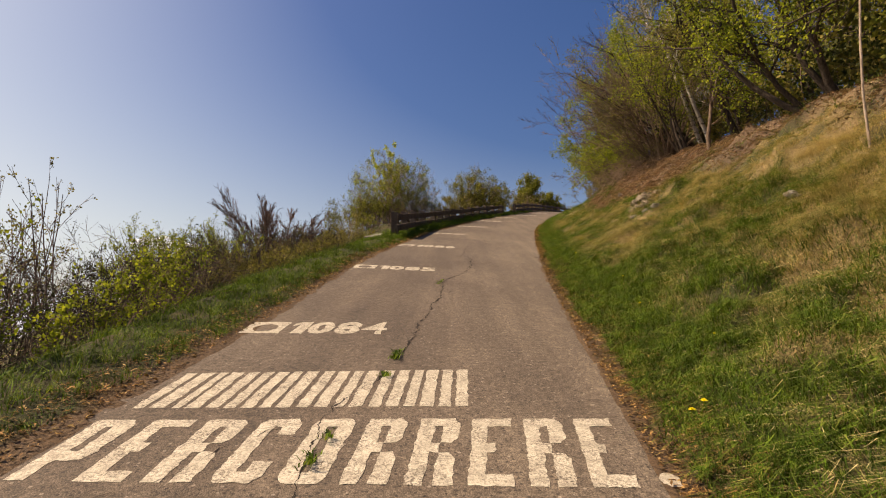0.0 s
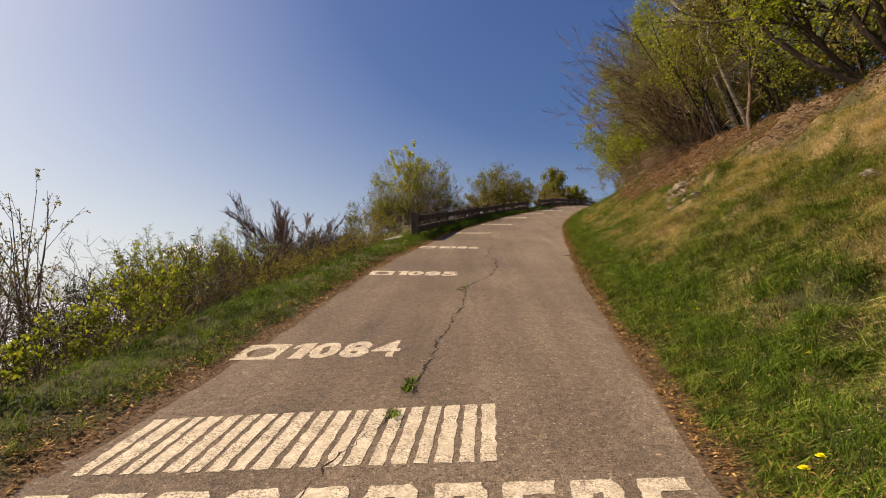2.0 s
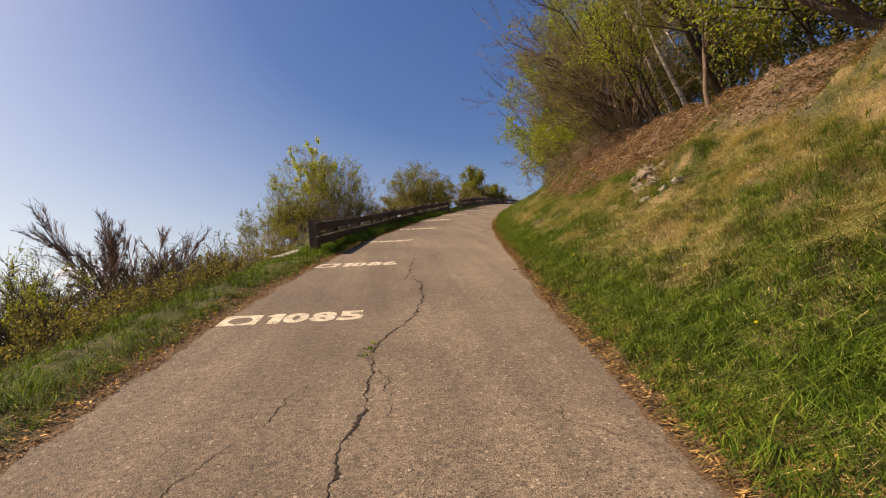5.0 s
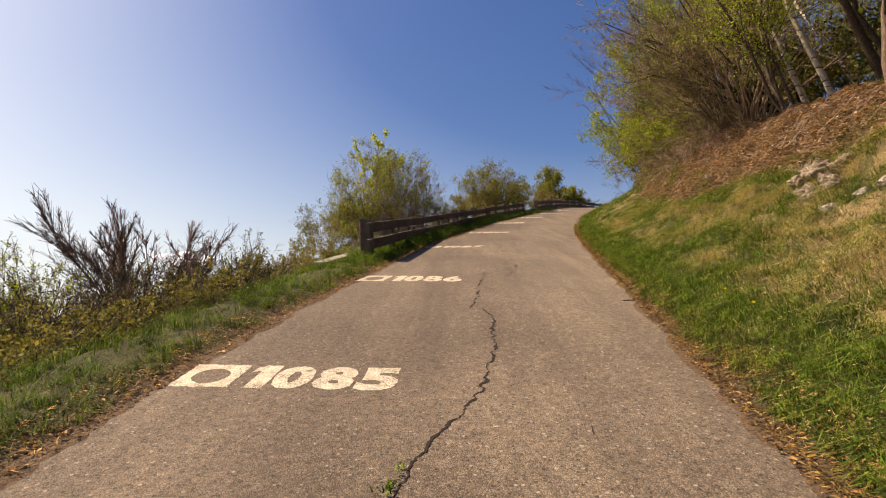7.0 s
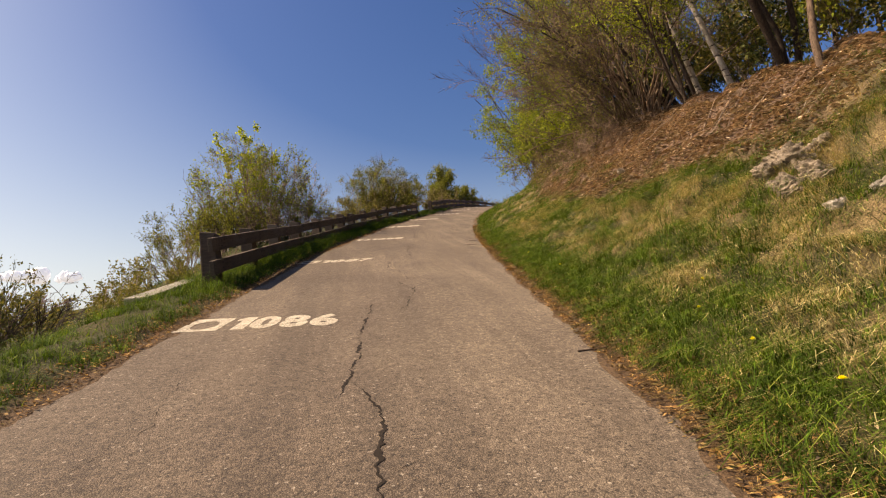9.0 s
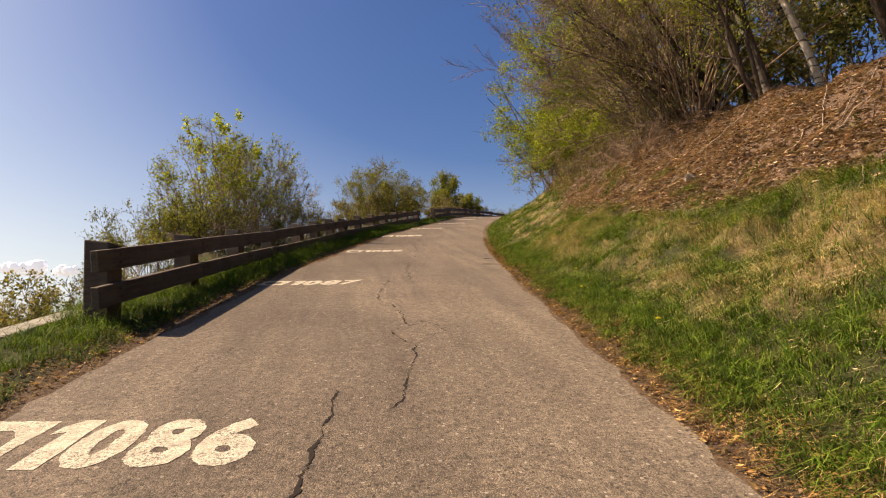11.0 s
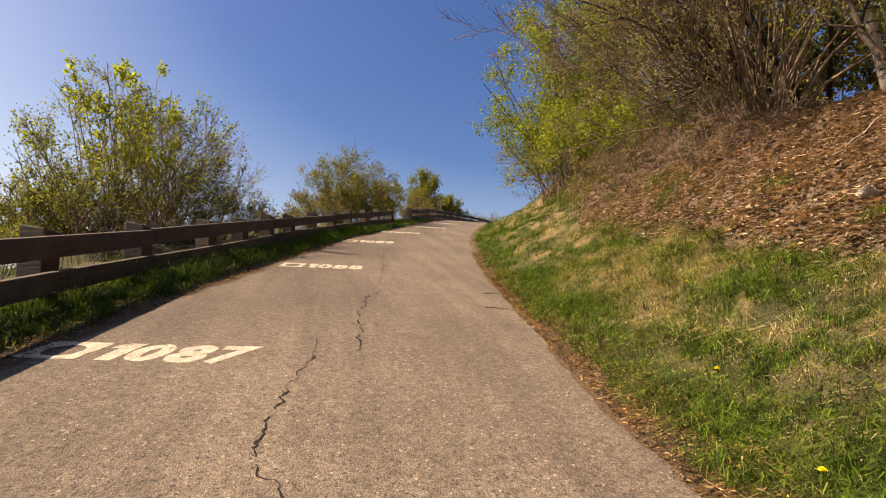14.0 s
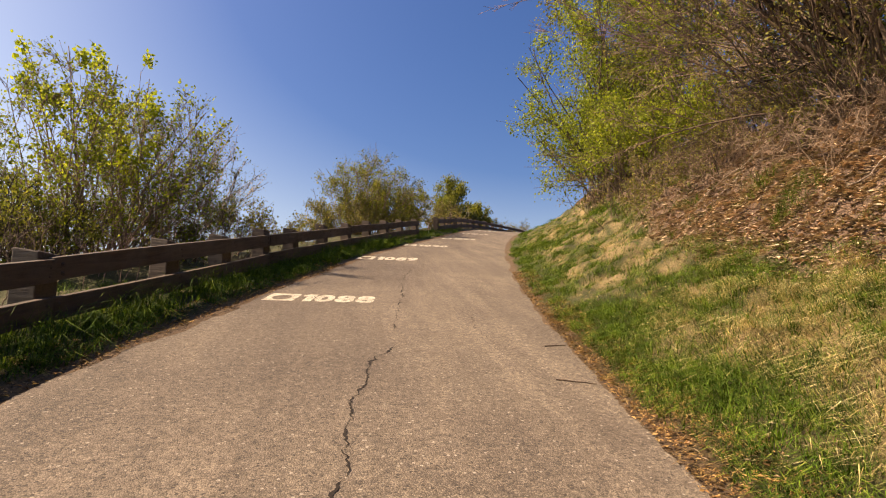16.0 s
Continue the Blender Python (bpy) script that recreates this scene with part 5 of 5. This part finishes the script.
def field(name, label, n, y0, y1, d0, d1, side, seed, height, kind="green", width=0.0074):
    x, y, d, r, heading, size = tufted(n, y0, y1, d0, d1, side, seed)
    lit = litter_mask(x, y, d) if side > 0 else np.zeros(len(x))
    dry = dry_mask(x, y, d) if side > 0 else 0.35 * dry_mask(x, y, d)
    start_d = -0.06 + 0.16 * fbm(x * 2.5, y * 2.5, 81, 2)
    want = (1 - 0.62 * dry) * (1 - 0.97 * lit * (1 - 0.8 * ramp(fbm(x * 2.2, y * 2.2, 97, 2), 0.60, 0.68))) if kind == "green" else np.clip(0.22 + 0.90 * dry, 0, 1) * (1 - 0.9 * lit)
    if kind == "edge":
        want, start_d = 0.85 * (1 - ramp(d, 0.12, 0.45)), -0.08
    ok = (r.uniform(0, 1, len(x)) < want) & (d > start_d)
    x, y, d, heading, size = x[ok], y[ok], d[ok], heading[ok], size[ok]
    patch = 0.6 + 0.8 * fbm(x * 1.7, y * 1.7, 91, 2)
    length = height * patch * (0.5 + 0.6 * size) * r.uniform(0.45, 1.25, len(x)) * (0.80 + 0.20 * ramp(d, 0.05, 0.4))
    far = 1 + np.clip((y - 20) / 14, 0, 2.2)
    if kind == "green":
        me = blade_mesh(name, x, y, length, width * far * r.uniform(0.7, 1.3, len(x)), np.full(len(x), 1.75 if "bank" in name else 1.4), LUSH if "verge" in name or "edge" in name else GRASS, seed + 1, heading)
    else:
        me = blade_mesh(name, x, y, length * (1.5 if side < 0 else 1.15), width * 0.75 * far * r.uniform(0.7, 1.3, len(x)), np.full(len(x), 1.5), THATCH if kind == "edge" else STRAW, seed + 1, np.where(r.uniform(0, 1, len(x)) < 0.5, heading, math.pi + r.normal(0, 0.7, len(x))), 0.42)
    return tagged(put(name, me), label, "grass", kind="stuff")


field("bank_grass", "lush green grass on the bank", 155000, 0.8, 8, 0, 3.0, 1, 600, 0.13)
field("bank_grass", "lush green grass on the bank", 175000, 8, 21.5, 0, 3.0, 1, 601, 0.13)
field("bank_grass", "lush green grass on the bank", 36000, 21.5, 31, 0, 3.6, 1, 602, 0.17)
field("bank_grass", "lush green grass on the bank", 12000, 31, 50, 0, 3.0, 1, 604, 0.17)
field("bank_grass", "lush green grass on the bank", 30000, 1, 15, 2.9, 6.2, 1, 603, 0.13)
field("dry_grass", "matted straw-coloured dry grass on the bank", 130000, 0.8, 9, 0.1, 4.2, 1, 610, 0.098, "dry")
field("dry_grass", "matted straw-coloured dry grass on the bank", 115000, 9, 22, 0.1, 3.6, 1, 611, 0.098, "dry")
field("dry_grass", "matted straw-coloured dry grass on the bank", 26000, 1, 15, 3.8, 8, 1, 612, 0.15, "dry")
field("dry_grass", "matted straw-coloured dry grass on the bank", 12000, 22, 32, 0.1, 3.6, 1, 613, 0.15, "dry")
field("edge_straw", "thin brown dead grass along the asphalt edge", 80000, 0.8, 22, -0.08, 0.40, 1, 630, 0.09, "edge")
field("edge_straw", "thin brown dead grass along the asphalt edge", 16000, 0.8, 20, 0.0, 0.35, -1, 631, 0.08, "edge")
field("edge_grass", "short green grass at the asphalt edge", 26000, 0.8, 22, 0.05, 0.8, 1, 632, 0.10)
field("verge_grass", "bright green grass on the verge", 20000, 1.5, 9, 0, 1.5, -1, 620, 0.13)
field("verge_grass", "bright green grass on the verge", 26000, 9, 21, 0, 1.5, -1, 621, 0.16)
field("verge_grass", "bright green grass on the verge", 12000, 21, 42, 0, 1.3, -1, 622, 0.21)
field("slope_grass", "mixed rough grass below the verge", 9000, 1.5, 24, 1.3, 6, -1, 623, 0.22)
field("slope_straw", "dry stalks below the verge", 20000, 1.5, 17, 1.4, 7, -1, 624, 0.26, "dry")
field("verge_grass", "tall dark grass under the fence", 17000, 14.5, 31, 0.12, 0.8, -1, 625, 0.24)


def tussocks(n):
    """Mats of last year's grass, combed downhill."""
    r = np.random.default_rng(71)
    y, d = r.uniform(1.5, 21, 1200), r.uniform(0.6, 3.6, 1200)
    x = at_right(y, d)
    ok = np.flatnonzero((dry_mask(x, y, d) + r.uniform(-0.3, 0.3, 1200) > 0.42) & (litter_mask(x, y, d) < 0.5))[:n]
    m = 230
    s = np.repeat(r.uniform(0.09, 0.17, len(ok)), m)
    k = len(s)
    px, py = np.repeat(x[ok], m) + r.normal(0, 1, k) * s, np.repeat(y[ok], m) + r.normal(0, 1.3, k) * s
    fall = math.pi + np.repeat(r.uniform(-0.5, 0.5, len(ok)), m) + r.normal(0, 0.5, k)
    me = blade_mesh("dry_tussocks", px, py, r.uniform(0.08, 0.21, k), r.uniform(0.0035, 0.0065, k), np.full(k, 1.6), STRAW, 72, fall, 0.7)
    return tagged(put("dry_tussocks", me), "matted tussocks of pale dry grass hanging down the bank", "grass", kind="stuff")


tussocks(330)


def fallen_leaves(name, label, n, y0, y1, d0, d1, side, seed, masked=True, size=0.05, material=None):
    r = np.random.default_rng(seed)
    y, d = r.uniform(y0, y1, n), r.uniform(d0, d1, n)
    x = at_right(y, d) if side > 0 else at_left(y, d)
    if masked:
        ok = r.uniform(0, 1, n) < litter_mask(x, y, d) * (0.55 + 0.45 * ramp(fbm(x * 2, y * 2, 95), 0.35, 0.6))
        x, y = x[ok], y[ok]
    n = len(x)
    z = ground_z(x, y) + r.uniform(0.002, 0.022, n)
    p = np.stack([x, y, z], 1)
    a = r.uniform(0, 2 * math.pi, n)
    ax = np.stack([np.cos(a), np.sin(a), r.normal(0, 0.22, n)], 1)
    sd = np.stack([-np.sin(a), np.cos(a), r.normal(0, 0.35, n)], 1)
    L = (size * r.uniform(0.5, 1.5, n))[:, None]
    lift = np.array((0, 0, 1.0)) * L * r.uniform(0.0, 0.35, (n, 1))
    v = np.stack([p - ax * L, p + sd * L * 0.36 + lift, p + ax * L, p - sd * L * 0.36 + lift], 1).reshape(-1, 3)
    i = np.arange(n)[:, None] * 4
    loops = np.concatenate([i, i + 1, i + 2, i, i + 2, i + 3], 1)
    return tagged(put(name, mesh_fast(name, v, loops, np.full(n * 2, 3), material or LITTER)), label, "dead leaves", kind="stuff")


fallen_leaves("leaf_litter", "thick brown carpet of fallen leaves on the bank", 100000, 9, 28, 1.2, 7.0, 1, 700, True, 0.034)
fallen_leaves("leaf_litter", "thick brown carpet of fallen leaves on the bank", 70000, 12, 24, 1.5, 5.2, 1, 706, True, 0.034)
fallen_leaves("leaf_litter", "thick brown carpet of fallen leaves on the bank", 40000, 1, 10, 2.8, 6.5, 1, 705, True, 0.034)
fallen_leaves("leaf_litter", "thick brown carpet of fallen leaves on the bank", 20000, 30, 46, 1.2, 9, 1, 701, True, 0.08)
fallen_leaves("scattered_leaves", "dead leaves scattered in the grass", 15000, 0.8, 22, 0.0, 3.2, 1, 704, False, 0.014)
fallen_leaves("edge_debris", "brown debris along the asphalt edge", 22000, 0.5, 26, -0.14, 0.28, 1, 702, False, 0.014, THATCH)
fallen_leaves("edge_debris", "brown debris along the asphalt edge", 12000, 0.5, 26, -0.12, 0.28, -1, 703, False, 0.015, THATCH)


def twig_litter(name, label, n, y0, y1, d0, d1, seed):
    r = np.random.default_rng(seed)
    y, d = r.uniform(y0, y1, n), r.uniform(d0, d1, n)
    x = at_right(y, d)
    ok = r.uniform(0, 1, n) < np.clip(litter_mask(x, y, d) + 0.05, 0, 1)
    x, y = x[ok], y[ok]
    n = len(x)
    me = blade_mesh(name, x, y, r.uniform(0.08, 0.34, n), r.uniform(0.003, 0.009, n), np.full(n, 1.3), LITTER, seed + 1, r.uniform(-0.6, 0.8, n) + np.where(r.uniform(0, 1, n) < 0.5, math.pi, 0), 0.28)
    return tagged(put(name, me), label, "twigs", kind="stuff")


twig_litter("twig_litter", "broken pale stalks and twigs among dead leaves", 48000, 9, 30, 1.2, 8.5, 730)


def stick(label, x, y, length, radius, yaw, seed, pitch=0.0, material=BARK_PALE):
    """A crooked fallen stick lying on the ground."""
    r = np.random.default_rng(seed)
    w = Wood(seed)
    t = np.linspace(-0.5, 0.5, 8)
    px = x + math.cos(yaw) * t * length + r.normal(0, 0.012 * length, 8)
    py = y + math.sin(yaw) * t * length + r.normal(0, 0.012 * length, 8)
    inside = (px < x_right(py)) & (px > x_left(py))
    pz = np.where(inside, road_z(px, py), ground_z(px, py)) + radius + np.abs(t + 0.5) * pitch
    w.tube(np.stack([px, py, pz], 1), radius, radius * 0.5, 5)
    return tagged(put("fallen_stick", w.wood_mesh("fallen_stick", material)), label, "stick", "fallen sticks")


stick("thin brown stick lying on the asphalt edge", 2.15, 11.15, 0.36, 0.006, 0.1, 800, material=BARK_BROWN)
stick("thin brown stick lying on the asphalt edge", 3.25, 19.4, 0.28, 0.006, -0.3, 801, material=BARK_BROWN)
stick("thin brown stick lying on the asphalt edge", 3.5, 20.4, 0.22, 0.006, 0.2, 802, material=BARK_BROWN)
rs = np.random.default_rng(33)
for i in range(70):
    yy = rs.uniform(12.5, 27)
    dd = rs.uniform(2.0, 6.5)
    stick("pale fallen twig lying on dead leaves", float(at_right(yy, dd)), yy, rs.uniform(0.4, 1.6), rs.uniform(0.004, 0.012), rs.uniform(-0.5, 0.9), 810 + i, rs.uniform(0, 0.12), (BARK_PALE, BARK_BROWN)[i % 2])


# ---- dandelions ----
def dandelion(x, y, size, seed):
    r = np.random.default_rng(seed)
    z = float(ground_z(x, y))
    root = tagged(empty("dandelion", (x, y, z)), "yellow dandelion flower in the roadside grass", "flower", "dandelions")
    h = r.uniform(0.07, 0.12)
    w = Wood(seed)
    w.tube([(0, 0, -0.01), (0.004, 0.003, h * 0.5), (0.012, 0.0, h)], 0.003, 0.002, 5)
    put("stalk", w.wood_mesh("stalk", LEAF_GREEN), root)
    bm = bmesh.new()
    for ring, (k, lift, rad) in enumerate(((16, 0.004, 1.0), (12, 0.009, 0.7), (7, 0.012, 0.4))):
        for i in range(k):
            a = 2 * math.pi * (i + 0.5 * ring) / k
            c, s = math.cos(a), math.sin(a)
            wd = 0.16 * size
            q = [bm.verts.new((0.012, 0, h)), bm.verts.new((0.012 + c * rad * size * 0.8 - s * wd, s * rad * size * 0.8 + c * wd, h + lift)),
                 bm.verts.new((0.012 + c * rad * size, s * rad * size, h + lift * 1.4)), bm.verts.new((0.012 + c * rad * size * 0.8 + s * wd, s * rad * size * 0.8 - c * wd, h + lift))]
            bm.faces.new(q)
    part("flower_head", bm, YELLOW, root)
    return root


for i, (x, y, s) in enumerate([(1.37, 2.93, 0.024), (1.42, 2.90, 0.022), (1.95, 5.2, 0.016), (1.9, 3.7, 0.014), (2.75, 10.9, 0.02), (2.95, 11.1, 0.018), (2.45, 9.6, 0.022), (3.15, 15.4, 0.02), (2.95, 13.7, 0.026), (2.55, 10.2, 0.016),
                               (3.55, 16.4, 0.02), (4.3, 17.6, 0.02), (-2.3, 9.7, 0.018), (-2.5, 12.9, 0.018), (2.2, 6.4, 0.016), (2.7, 7.9, 0.016)]):
    dandelion(x, y, s, 900 + i)


# ---- weeds in the crack ----
def crack_weed(x, y, n, size, seed):
    r = np.random.default_rng(seed)
    z = float(road_z(x, y))
    root = tagged(empty("crack_weed", (x, y, z)), "small green weed growing out of the asphalt crack", "weed", "weeds in the cracks")
    a = r.uniform(0, 2 * math.pi, n)
    L = size * r.uniform(0.4, 1.1, n)
    d = np.stack([np.cos(a), np.sin(a), np.zeros(n)], 1)
    sd = np.stack([-np.sin(a), np.cos(a), np.zeros(n)], 1) * 0.004
    p = np.stack([r.normal(0, 0.02, n), r.normal(0, 0.07, n), np.zeros(n)], 1)
    k = r.uniform(0.2, 1.1, (n, 1))
    mid = p + d * L[:, None] * 0.45 * k + np.array((0, 0, 0.5)) * L[:, None]
    tip = p + d * L[:, None] * k + np.array((0, 0, 0.65)) * L[:, None]
    v = np.stack([p - sd, p + sd, mid + sd, mid - sd, tip], 1).reshape(-1, 3)
    i = np.arange(n)[:, None] * 5
    loops = np.concatenate([i, i + 1, i + 2, i + 3, i + 3, i + 2, i + 4], 1)
    put("leaves", mesh_fast("leaves", v, loops, np.tile([4, 3], n), GRASS), root)
    return root


for i, (x, y, n, s) in enumerate([(-0.57, 2.55, 60, 0.07), (-0.55, 2.8, 40, 0.06), (-0.36, 3.75, 60, 0.06), (-0.33, 4.15, 70, 0.09), (-0.32, 4.3, 50, 0.08), (0.0, 7.75, 50, 0.045), (-0.03, 7.6, 40, 0.04), (0.02, 7.9, 30, 0.04)]):
    crack_weed(x, y, n, s * 0.75, 950 + i)
